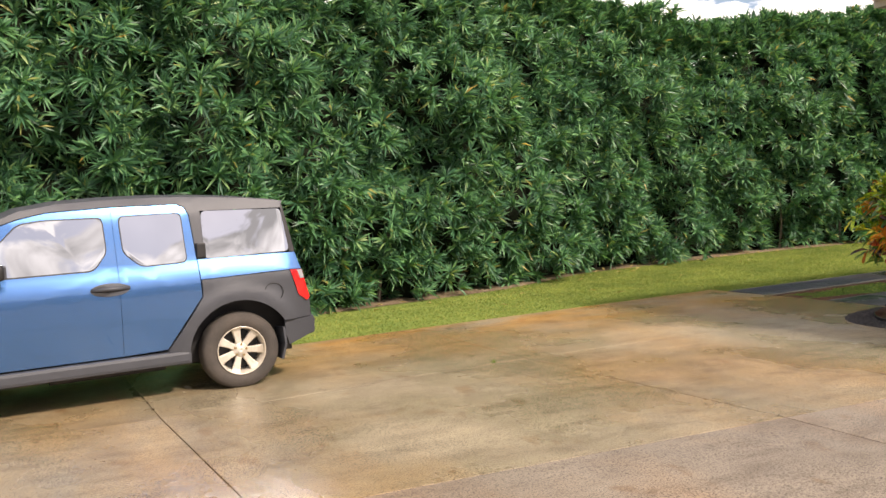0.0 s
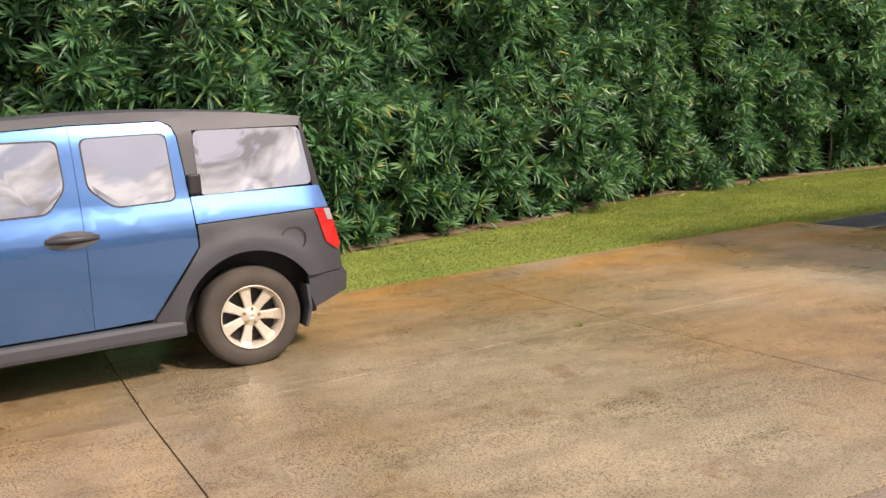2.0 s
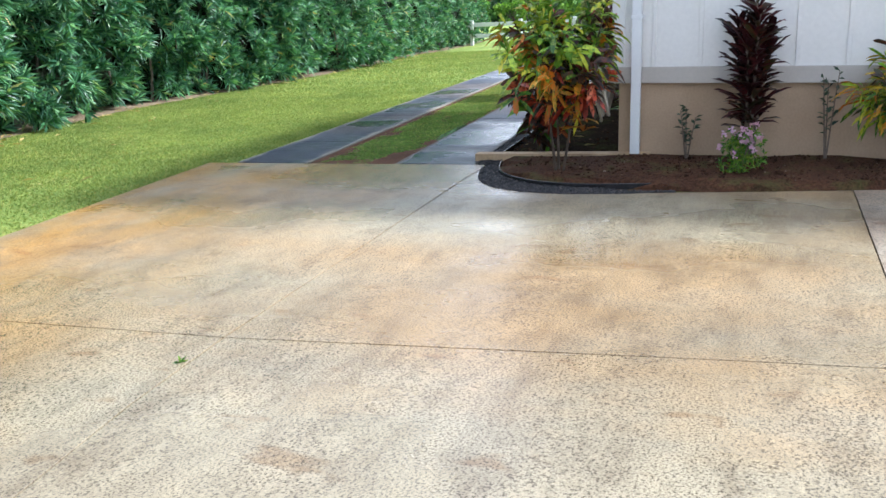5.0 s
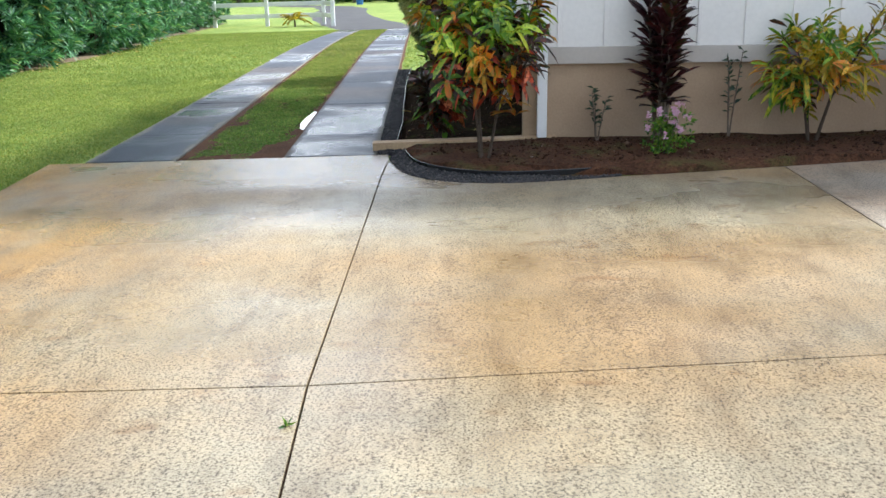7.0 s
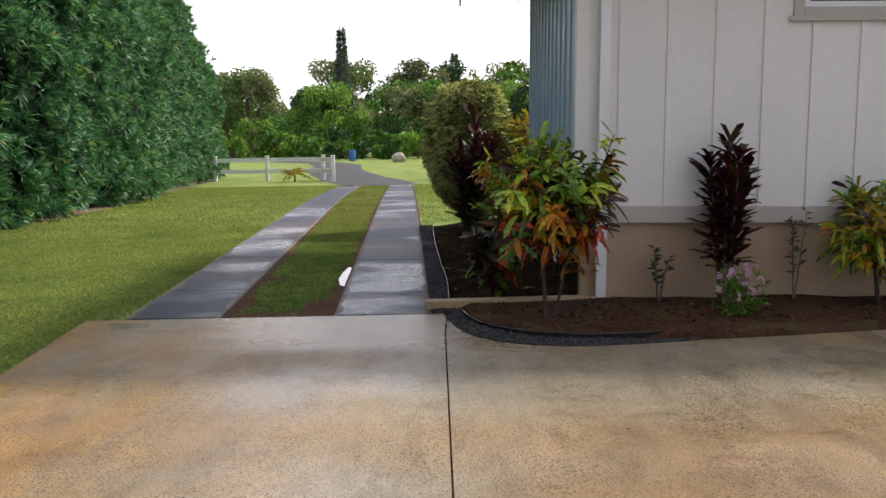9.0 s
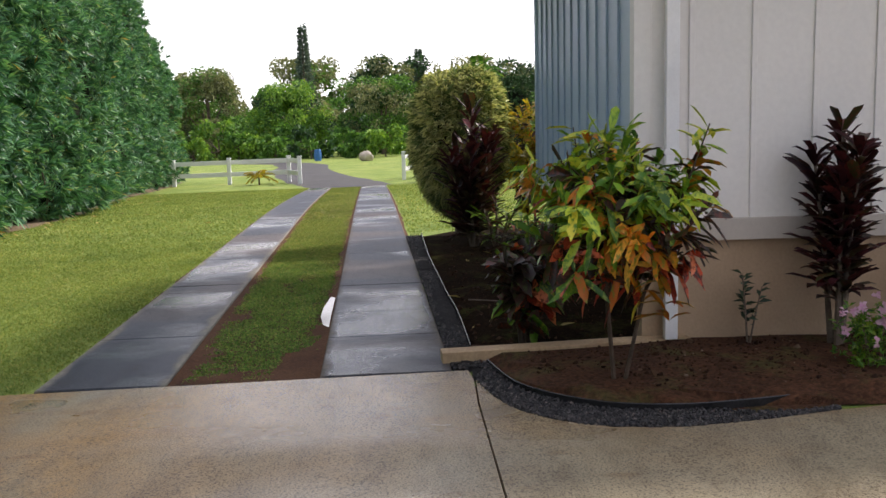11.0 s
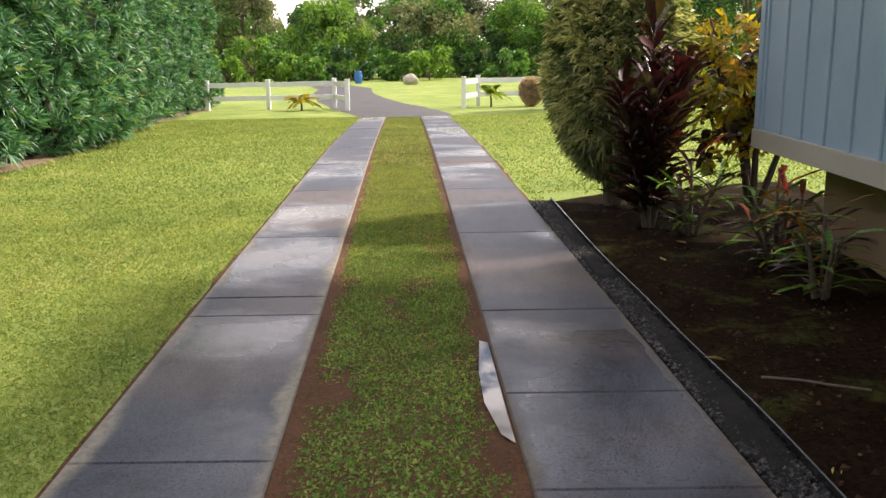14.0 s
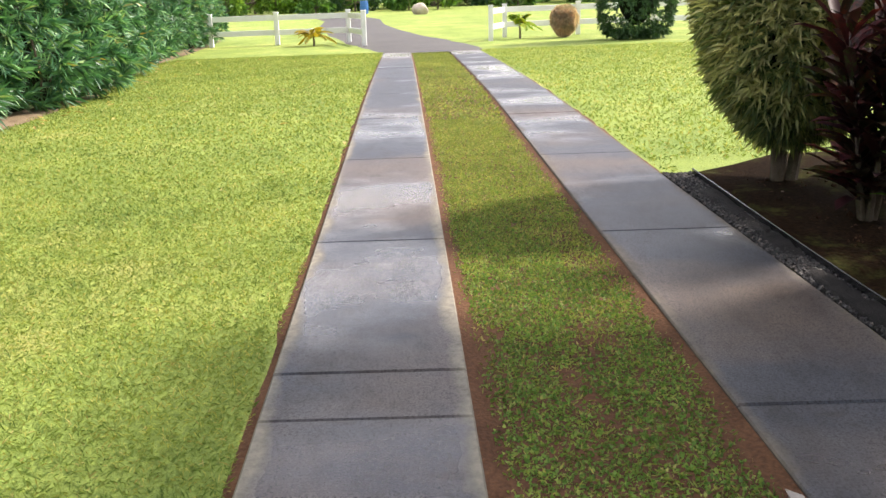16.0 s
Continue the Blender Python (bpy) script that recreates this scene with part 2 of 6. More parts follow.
def strip_material(name, middle, slope, half, dry, damp, soil):
    """Damp concrete of a wheel strip, dried pale along both margins in an uneven line."""
    m = concrete_material(name, damp[0], damp[1], soil, 0.15, (0.12, 0.5), 1.0, (0.38, 0.52), 0.28)
    n, l = m.node_tree.nodes, m.node_tree.links
    b = n["Principled BSDF"]
    sep = n.new("ShaderNodeSeparateXYZ")
    l.new(n.new("ShaderNodeNewGeometry").outputs["Position"], sep.inputs[0])

    def maths(op, a, c):
        k = n.new("ShaderNodeMath")
        k.operation = op
        for sock, v in zip(k.inputs, (a, c)):
            if isinstance(v, (int, float)):
                sock.default_value = v
            else:
                l.new(v, sock)
        return k.outputs[0]

    across = maths("ABSOLUTE", maths("SUBTRACT", maths("SUBTRACT", sep.outputs["Y"], maths("MULTIPLY", sep.outputs["X"], slope)), middle), 0)
    wobble = maths("MULTIPLY", noise_node(n, l, 1.7, 5, 0.65), 0.22)
    edge = n.new("ShaderNodeMapRange")
    edge.inputs["From Min"].default_value, edge.inputs["From Max"].default_value = half + 0.09, half + 0.15
    l.new(maths("ADD", across, wobble), edge.inputs["Value"])
    old = b.inputs["Base Color"].links[0].from_socket
    pale = ramp_node(n, l, noise_node(n, l, 22, 4, 0.7), [(0.3, tuple(c * 0.6 for c in dry)), (0.6, dry)])
    l.new(mix_node(n, l, edge.outputs[0], old, pale), b.inputs["Base Color"])
    rough = b.inputs["Roughness"].links[0].from_socket
    l.new(mix_node(n, l, edge.outputs[0], rough, (0.75, 0.75, 0.75)), b.inputs["Roughness"])
    return m


def lawn_material():
    """Mown grass with red soil showing through along the concrete strips."""
    m, n, l, b = nodes_of("lawn_turf", 0.85, 0, 0.2)
    pos = n.new("ShaderNodeNewGeometry").outputs["Position"]
    grass = ramp_node(n, l, noise_node(n, l, 0.7, 6, 0.65), [(0.3, (0.17, 0.245, 0.05)), (0.55, (0.26, 0.33, 0.072)), (0.72, (0.40, 0.39, 0.12))])
    tuft_fac = noise_node(n, l, 38, 4, 0.7)
    grass = mix_node(n, l, 0.75, grass, ramp_node(n, l, tuft_fac, [(0.3, (0.4, 0.45, 0.35)), (0.55, (1, 1, 1)), (0.72, (1.35, 1.3, 1.1))]), "MULTIPLY")
    l.new(grass, b.inputs["Base Color"])
    bump_node(n, l, b, tuft_fac, 0.7, 0.03)
    return m


M_APRON = concrete_material("tan_stained_concrete", (0.237, 0.195, 0.128), (0.33, 0.283, 0.188), (0.35, 0.212, 0.082), 0.6, (0.16, 0.6))
M_APRON_GREY = concrete_material("grey_brown_concrete", (0.215, 0.183, 0.145), (0.295, 0.25, 0.188), (0.30, 0.19, 0.10), 0.3, (0.45, 0.75))
M_STRIP_NORTH = strip_material("damp_grey_concrete_tan_margins", 9.977, 0.054, 0.355, (0.24, 0.22, 0.175), ((0.025, 0.031, 0.046), (0.052, 0.059, 0.077)), (0.12, 0.085, 0.06))
M_STRIP_SOUTH = strip_material("damp_grey_concrete_brown_margins", 8.15, 0.0548, 0.39, (0.14, 0.12, 0.095), ((0.026, 0.031, 0.044), (0.055, 0.060, 0.075)), (0.12, 0.085, 0.06))
M_LAWN = lawn_material()
M_SOIL = surface("red_garden_soil", (0.034, 0.016, 0.009), (0.092, 0.042, 0.021), 2.2, 0.92, 45, 0.9, spec=0.15, grain=0.5)
# Damp soil, its colour darkened further for the shade beside the house.
M_SOIL_DAMP_SHADE = surface("damp_soil_shade_darkened", (0.008, 0.005, 0.003), (0.022, 0.013, 0.007), 1.6, 1.0, 45, 0.9, spec=0.02, grain=0.5)
M_SOIL_RED = surface("red_earth", (0.06, 0.029, 0.016), (0.135, 0.068, 0.036), 4.0, 0.92, 55, 0.9, spec=0.12, grain=0.5)
for _m, _amount in ((M_SOIL, 0.5), (M_SOIL_DAMP_SHADE, 0.4)):
    _n, _l = _m.node_tree.nodes, _m.node_tree.links
    _b = _n["Principled BSDF"]
    _c = _b.inputs["Base Color"].links[0].from_socket
    _moss = ramp_node(_n, _l, noise_node(_n, _l, 2.6, 6, 0.7), [(0.52, (0, 0, 0)), (0.66, (_amount,) * 3)])
    _c = mix_node(_n, _l, _moss, _c, (0.07, 0.085, 0.022))
    _clod = ramp_node(_n, _l, noise_node(_n, _l, 24, 5, 0.75), [(0.36, (0.45, 0.42, 0.4)), (0.5, (1, 1, 1)), (0.68, (1.5, 1.4, 1.3))])
    _l.new(mix_node(_n, _l, 0.9, _c, _clod, "MULTIPLY"), _b.inputs["Base Color"])
M_LITTER = surface("dry_leaf_litter", (0.12, 0.085, 0.05), (0.30, 0.23, 0.15), 5, 0.9, 55, 0.8, spec=0.1, grain=0.5)
M_CINDER = surface("black_cinder", (0.008, 0.0075, 0.0075), (0.03, 0.028, 0.027), 8, 0.85, 120, 0.8, spec=0.12, grain=0.5)
M_STONES, _n, _l, _b = nodes_of("black_lava_stones", 0.6, 0, 0.35)
_l.new(ramp_node(_n, _l, _n.new("ShaderNodeNewGeometry").outputs["Random Per Island"], [(0.0, (0.012, 0.011, 0.012)), (0.7, (0.04, 0.038, 0.038)), (0.95, (0.085, 0.075, 0.07)), (1.0, (0.16, 0.13, 0.11))]), _b.inputs["Base Color"])
M_CLOD, _n, _l, _b = nodes_of("soil_crumbs", 0.9, 0, 0.15)
_l.new(ramp_node(_n, _l, _n.new("ShaderNodeNewGeometry").outputs["Random Per Island"], [(0.0, (0.016, 0.008, 0.005)), (0.8, (0.055, 0.028, 0.015)), (0.98, (0.10, 0.06, 0.035)), (1.0, (0.28, 0.22, 0.17))]), _b.inputs["Base Color"])
M_ASPHALT = surface("old_asphalt", (0.045, 0.042, 0.042), (0.075, 0.07, 0.066), 0.8, 0.8, 60, 0.3)
M_WATER, _n, _l, _b = nodes_of("puddle_water", 0.02, 0, 0.6)
_b.inputs["Base Color"].default_value = (0.05, 0.04, 0.03, 1)
M_WALL = surface("cream_board_siding", (0.72, 0.695, 0.65), (0.79, 0.765, 0.72), 0.8, 0.55, 26, 0.05, grain=0.08)
# Copy of the cream siding, tinted dark blue-grey to stand for shade.
M_WALL_SHADE = surface("cream_siding_shade_tint", (0.32, 0.43, 0.54), (0.39, 0.50, 0.61), 0.9, 0.5, 26, 0.05, grain=0.08)
M_TRIM = surface("beige_trim_paint", (0.43, 0.385, 0.33), (0.50, 0.455, 0.40), 1.2, 0.5, 30, 0.05, grain=0.08)
M_FOUND = surface("tan_foundation_render", (0.36, 0.25, 0.155), (0.46, 0.335, 0.215), 1.4, 0.8, 50, 0.3, grain=0.15)
M_WHITE = surface("white_gloss_paint", (0.74, 0.74, 0.73), (0.82, 0.82, 0.81), 3, 0.4, 60, 0.03, grain=0.06)
M_DARK = surface("dark_void", (0.02, 0.02, 0.022), (0.03, 0.03, 0.032), 3, 0.8, 60, 0.0)
M_ROOF = surface("grey_shingle_roof", (0.09, 0.085, 0.08), (0.15, 0.14, 0.13), 3, 0.85, 40, 0.4)
# Soffit paint made darker, with the shade under the eaves in its colour.
M_SOFFIT = surface("soffit_paint_shade_darkened", (0.30, 0.29, 0.26), (0.36, 0.34, 0.31), 2, 0.7, 40, 0.05, grain=0.1)
M_WOOD = surface("weathered_pine_board", (0.36, 0.24, 0.13), (0.52, 0.38, 0.22), 5, 0.75, 40, 0.2)
M_GLASS, _n, _l, _b = nodes_of("dark_window_glass", 0.02, 0, 0.9)
_b.inputs["Base Color"].default_value = (0.012, 0.014, 0.016, 1)
M_RUBBER_EDGE = surface("black_plastic_edging", (0.02, 0.02, 0.021), (0.04, 0.04, 0.041), 6, 0.22, 60, 0.1)
M_BARK = surface("grey_brown_bark", (0.10, 0.075, 0.055), (0.20, 0.155, 0.115), 14, 0.9, 90, 0.7)


M_STEM = surface("dark_brown_stem", (0.045, 0.032, 0.022), (0.10, 0.07, 0.048), 14, 0.85, 90, 0.6)


# ---- ground ----
def ground_sheet():
    xs = sorted({*np.arange(-12, 60, 1.0).tolist(), -1500, -500, -120, -60, -30, 70, 80, 95, 130, 200, 500, 1500})
    ys = sorted({*np.arange(-12, 40, 1.0).tolist(), -1500, -500, -120, -60, -30, 60, 100, 200, 500, 1500})
    verts = [(x, y, gz(x, y) - 0.03) for x in xs for y in ys]
    k = len(ys)
    faces = [(i * k + j, (i + 1) * k + j, (i + 1) * k + j + 1, i * k + j + 1) for i in range(len(xs) - 1) for j in range(k - 1)]
    ob = raw("ground", verts, faces, M_LAWN, smooth=True)
    return tagged(ob, "short mown green lawn with yellow patches", "lawn", kind="structure")


ground_sheet()


def sheet(name, outline, lift, material, label, category, inside=0.35):
    """A thin bed laid on the ground, filled inside an outline and shaped to the ground."""
    bm = bmesh.new()
    f = bm.faces.new([bm.verts.new((x, y, 0)) for x, y in outline])
    f.normal_update()
    if f.normal.z < 0:
        f.normal_flip()
    bmesh.ops.triangulate(bm, faces=[f])
    lo_x, hi_x = min(p[0] for p in outline), max(p[0] for p in outline)
    lo_y, hi_y = min(p[1] for p in outline), max(p[1] for p in outline)
    for axis, lo, hi in ((0, lo_x, hi_x), (1, lo_y, hi_y)):
        c = lo + inside
        while c < hi:
            co, no = (Vector((c, 0, 0)), Vector((1, 0, 0))) if axis == 0 else (Vector((0, c, 0)), Vector((0, 1, 0)))
            bmesh.ops.bisect_plane(bm, geom=bm.verts[:] + bm.edges[:] + bm.faces[:], plane_co=co, plane_no=no)
            c += inside
    for v in bm.verts:
        rim = any(e.is_boundary for e in v.link_edges)
        v.co.z = gz(v.co.x, v.co.y) + (-0.02 if rim else lift + 0.035 * noise.noise(Vector((v.co.x * 1.7, v.co.y * 1.7, 3))))
    ob = part(name, bm, material, None, smooth=True)
    return tagged(ob, label, category, kind="structure")


def spline(points, n=8):
    """A smooth line through points."""
    out = []
    for i in range(len(points) - 1):
        p = [Vector(points[min(max(i + k, 0), len(points) - 1)]) for k in (-1, 0, 1, 2)]
        for k in range(n):
            t = k / n
            q = 0.5 * (2 * p[1] + (p[2] - p[0]) * t + (2 * p[0] - 5 * p[1] + 4 * p[2] - p[3]) * t * t + (3 * p[1] - p[0] - 3 * p[2] + p[3]) * t ** 3)
            out.append(tuple(q))
    return out + [tuple(points[-1])]


EDGE_LONG = spline([(9.28, 8.06), (10.5, 8.10), (11.5, 8.17), (12.4, 8.22), (13.7, 8.30), (15.2, 8.36), (16.4, 8.40)])
EDGE_BED = spline([(8.93, 7.97), (8.32, 7.81), (7.93, 7.45), (7.80, 7.03), (7.83, 6.6), (7.91, 6.2)])
BED_CURVE = [(8.80, 8.08), (8.58, 8.07), (8.2, 7.98), (7.91, 7.86), (7.70, 7.66), (7.57, 7.42), (7.52, 7.05), (7.58, 6.61), (7.68, 6.19), (7.77, 5.6), (7.91, 4.87), (8.08, 3.99), (8.2, 0.0)]
sheet("flower_bed", [(9.3, 8.15), (9.05, 8.1), *EDGE_BED[:-14], (7.84, 6.6), (7.82, 6.3), *BED_CURVE[9:], (9.3, 0.0)], 0.05, M_SOIL, "red-brown bare soil flower bed along the house wall", "flower bed")
sheet("shade_bed", [(9.25, 8.10), (9.3, 5.5), (17.4, 5.5), (17.2, 7.4), (16.5, 8.40), (13.7, 8.30), (11.5, 8.17)], 0.03, M_SOIL_DAMP_SHADE, "damp soil bed with the shade of the house put into its colour", "flower bed")
sheet("hedge_litter", [(-9, 12.7), (-2, 13.1), (3.4, 13.52), (6.8, 14.25), (9.2, 15.55), (14, 16.2), (21, 15.85), (24, 16.05), (27.5, 16.8), (34, 18.1), (46, 19.4), (46, 21.5), (30, 19.5), (14, 19), (8, 17.5), (-9, 15.5)], 0.012, M_LITTER, "dry fallen leaves and bare soil under the hedge", "leaf litter", 0.9)


def asphalt():
    """The asphalt drive from the strips, through the gate, bending to the north."""
    mid = [(33.9, 10.9, 1.4), (35.5, 10.95, 1.6), (37.5, 11.3, 1.7), (40, 11.9, 1.75), (43, 12.7, 1.75), (47, 13.7, 1.8), (52, 14.7, 1.8), (58, 15.6, 1.8), (66, 16.4, 1.8), (75, 18.5, 1.8), (84, 24, 1.8), (90, 34, 1.8)]
    verts, faces = [], []
    for i, (x, y, w) in enumerate(mid):
        a, b = mid[max(i - 1, 0)], mid[min(i + 1, len(mid) - 1)]
        d = Vector((b[0] - a[0], b[1] - a[1])).normalized()
        for s in (-1, -0.4, 0.4, 1):
            px, py = x - d.y * w * s, y + d.x * w * s
            verts.append((px, py, gz(px, py) + (0.0 if abs(s) < 1 else -0.035)))
    for i in range(len(mid) - 1):
        for j in range(3):
            faces.append((i * 4 + j, i * 4 + 4 + j, i * 4 + 5 + j, i * 4 + 1 + j))
    tagged(raw("road", verts, faces, M_ASPHALT, smooth=True), "weathered dark grey asphalt drive beyond the strips", "drive", kind="structure")


asphalt()


# ---- concrete ----
def slab_bm(outline, thick, gap=0.006, soft=0.006, drop=0.0):
    """A cast slab with a worn upper edge, shrunk a little from its joints."""
    n = len(outline)
    area = sum(outline[i][0] * outline[(i + 1) % n][1] - outline[(i + 1) % n][0] * outline[i][1] for i in range(n))
    pts = [Vector(p) for p in (outline if area > 0 else outline[::-1])]

    def shrunk(g):
        out = []
        for i in range(n):
            a, b, c = pts[i - 1], pts[i], pts[(i + 1) % n]
            d0, d1 = (b - a).normalized(), (c - b).normalized()
            n0, n1 = Vector((-d0.y, d0.x)), Vector((-d1.y, d1.x))
            k = n0 + n1
            out.append(b + k * (g / max(0.3, k.dot(n1))))
        return out

    bm = bmesh.new()
    rings = []
    for g, z in ((gap, -thick), (gap, -soft), (gap + soft, 0.0)):
        rings.append([bm.verts.new((p.x, p.y, gz(p.x, p.y) + z - drop)) for p in shrunk(g)])
    for r0, r1 in zip(rings, rings[1:]):
        for i in range(n):
            bm.faces.new((r0[i], r0[(i + 1) % n], r1[(i + 1) % n], r1[i]))
    bm.faces.new(rings[-1])
    return bm


def joint_x(points, y):
    """x of a joint that runs to the north, at y."""
    return float(np.interp(y, [p[1] for p in points], [p[0] for p in points]))


JOINT_A = [(4.45, -9), (4.25, 4.87), (4.2, 5.5), (3.96, 7.95), (3.83, 10.76)]
JOINT_C = [(1.1, -9), (0.78, 4.85), (0.53, 7.45), (0.40, 8.96), (0.28, 10.42)]
apron = thing("driveway", label="tan concrete driveway slabs with rusty soil stains", category="driveway", kind="structure")
north_edge = lambda x: 10.47 + 0.081 * x
joint_b = lambda x: float(np.interp(x, [0.5, 1.46, 3.15, 3.96, 8.06], [7.60, 7.71, 7.93, 7.985, 8.10]))
SLABS = [
    ([(-10, north_edge(-10)), (-3.5, north_edge(-3.5)), (-3.4, 7.60), (-10, 7.60)], M_APRON),
    ([(-3.5, north_edge(-3.5)), (0.36, north_edge(0.36)), (0.54, 7.60), (-3.4, 7.60)], M_APRON),
    ([(0.36, north_edge(0.36)), (3.88, north_edge(3.88)), (3.96, joint_b(3.96)), (3.15, joint_b(3.15)), (1.46, joint_b(1.46)), (0.54, 7.60)], M_APRON),
    ([(3.88, north_edge(3.88)), (8.70, north_edge(8.7)), (8.80, 8.10), (8.58, 8.075), (8.06, joint_b(8.06) - 0.02), (3.96, joint_b(3.96))], M_APRON),
    ([(-10, 7.60), (-3.4, 7.60), (-3.3, 4.85), (-10, 4.85)], M_APRON),
    ([(-3.4, 7.60), (0.54, 7.60), (0.78, 4.85), (-3.3, 4.85)], M_APRON),
    ([(0.54, 7.60), (1.46, joint_b(1.46)), (3.15, joint_b(3.15)), (3.96, joint_b(3.96)), (4.2, 5.5), (4.25, 4.86), (0.78, 4.85)], M_APRON),
    ([(3.96, joint_b(3.96)), (8.06, joint_b(8.06) - 0.02), *BED_CURVE[1:11], (4.25, 4.86), (4.2, 5.5)], M_APRON),
    ([(-10, 4.85), (-3.3, 4.85), (-3.2, -9), (-10, -9)], M_APRON_GREY),
    ([(-3.3, 4.85), (0.78, 4.85), (1.1, -9), (-3.2, -9)], M_APRON_GREY),
    ([(0.78, 4.85), (4.25, 4.86), (4.45, -9), (1.1, -9)], M_APRON_GREY),
    ([(4.25, 4.86), (7.91, 4.87), (8.08, 3.99), (8.2, 0.0), (8.3, -9), (4.45, -9)], M_APRON_GREY),
]
for outline, m in SLABS:
    part("slab", slab_bm(outline, 0.12, 0.0045, 0.0018), m, apron)
bed = slab_bm([(-10, north_edge(-10)), (8.70, north_edge(8.7)), (8.8, 8.1), *BED_CURVE[3:], (8.3, -9), (-10, -9)], 0.05, 0.05, 0.01, 0.018)
part("joint_fill", bed, M_SOIL, apron, "dark soil in the joints")

strip_in_l = lambda x: 10.03 + 0.0560 * (x - 8.77)
strip_out_l = lambda x: 10.87 + 0.0520 * (x - 8.77)
strip_in_r = lambda x: 9.06 + 0.0540 * (x - 8.77)
strip_out_r = lambda x: 8.20 + 0.0555 * (x - 8.77)


def strip(name, low, high, cuts, label, material):
    ob = thing(name, label=label, category="driveway strip", kind="structure")
    for i, (a, b) in enumerate(zip(cuts, cuts[1:])):
        part("slab", slab_bm([(a, low(a)), (b, low(b)), (b, high(b)), (a, high(a))], 0.1, 0.004, 0.008, 0.001 * (i % 3)), material, ob)
    return ob


strip("strip_north", strip_in_l, strip_out_l, [8.76, 10.2, 12.27, 12.7, 14.72, 17.5, 20.1, 22.7, 25.3, 27.9, 30.5, 34.2], "wet grey concrete wheel strip with tan edges beside the lawn", M_STRIP_NORTH)
strip("strip_south", strip_out_r, strip_in_r, [8.81, 9.93, 10.9, 12.3, 14.78, 17.45, 20.1, 22.7, 25.3, 27.9, 30.5, 34.2], "wet dark grey concrete wheel strip beside black cinders", M_STRIP_SOUTH)

# bare soil between and beside the strips
rng = np.random.default_rng(5)
def soil_edge(name, fn, side, x0, x1, width):
    top = [(x, fn(x) + side * width * (0.45 + 0.9 * abs(noise.noise(Vector((x * 1.3, side * 4, 0)))))) for x in np.arange(x0, x1, 0.3)]
    base = [(x, fn(x) - side * 0.03) for x in np.arange(x0, x1, 0.3)]
    verts = [(x, y, gz(x, y) - 0.012) for x, y in base] + [(x, y, gz(x, y) - 0.033) for x, y in top]
    k = len(base)
    faces = [(i, i + 1, k + i + 1, k + i) if side > 0 else (i, k + i, k + i + 1, i + 1) for i in range(k - 1)]
    tagged(raw(name, verts, faces, M_SOIL_RED), "bare red soil along the concrete strip", "soil", kind="structure")


soil_edge("soil_edge_1", strip_in_l, -1, 8.8, 33, 0.17)
soil_edge("soil_edge_2", strip_in_r, 1, 8.8, 33, 0.17)
soil_edge("soil_edge_3", strip_out_l, 1, 9.2, 33, 0.09)
soil_edge("soil_edge_4", strip_out_r, -1, 16.5, 33, 0.09)
mid_x = np.arange(8.83, 34.2, 0.4)
mid_verts = [(x, y, gz(x, y) - 0.026) for x in mid_x for y in (strip_in_r(x), strip_in_l(x))]
tagged(raw("soil_middle", mid_verts, [(2 * i, 2 * i + 2, 2 * i + 3, 2 * i + 1) for i in range(len(mid_x) - 1)], M_SOIL_RED), "thin soil under the grass between the strips", "soil", kind="structure")
sheet("soil_patch", [(8.83, 9.07), (9.9, 9.13), (9.7, 9.28), (9.15, 9.4), (9.02, 9.9), (8.83, 10.0)], -0.014, M_SOIL_RED, "bare red soil at the end of the middle grass", "soil", 0.2)
puddle = [(10.36, 9.155), (10.7, 9.175), (11.2, 9.2), (11.68, 9.225), (11.72, 9.27), (11.2, 9.285), (10.8, 9.27), (10.45, 9.21)]
tagged(raw("water", [(x, y, gz(10.9, 9.25) - 0.008) for x, y in puddle], [tuple(range(len(puddle)))], M_WATER), "shallow rain puddle beside the concrete strip", "puddle", kind="structure")


# ---- house ----
WALL_X, WALL_Y, FAR_X = 9.2, 6.93, 14.45
TRIM_LOW, TRIM_HIGH, EAVE = 0.61, 0.76, 3.42


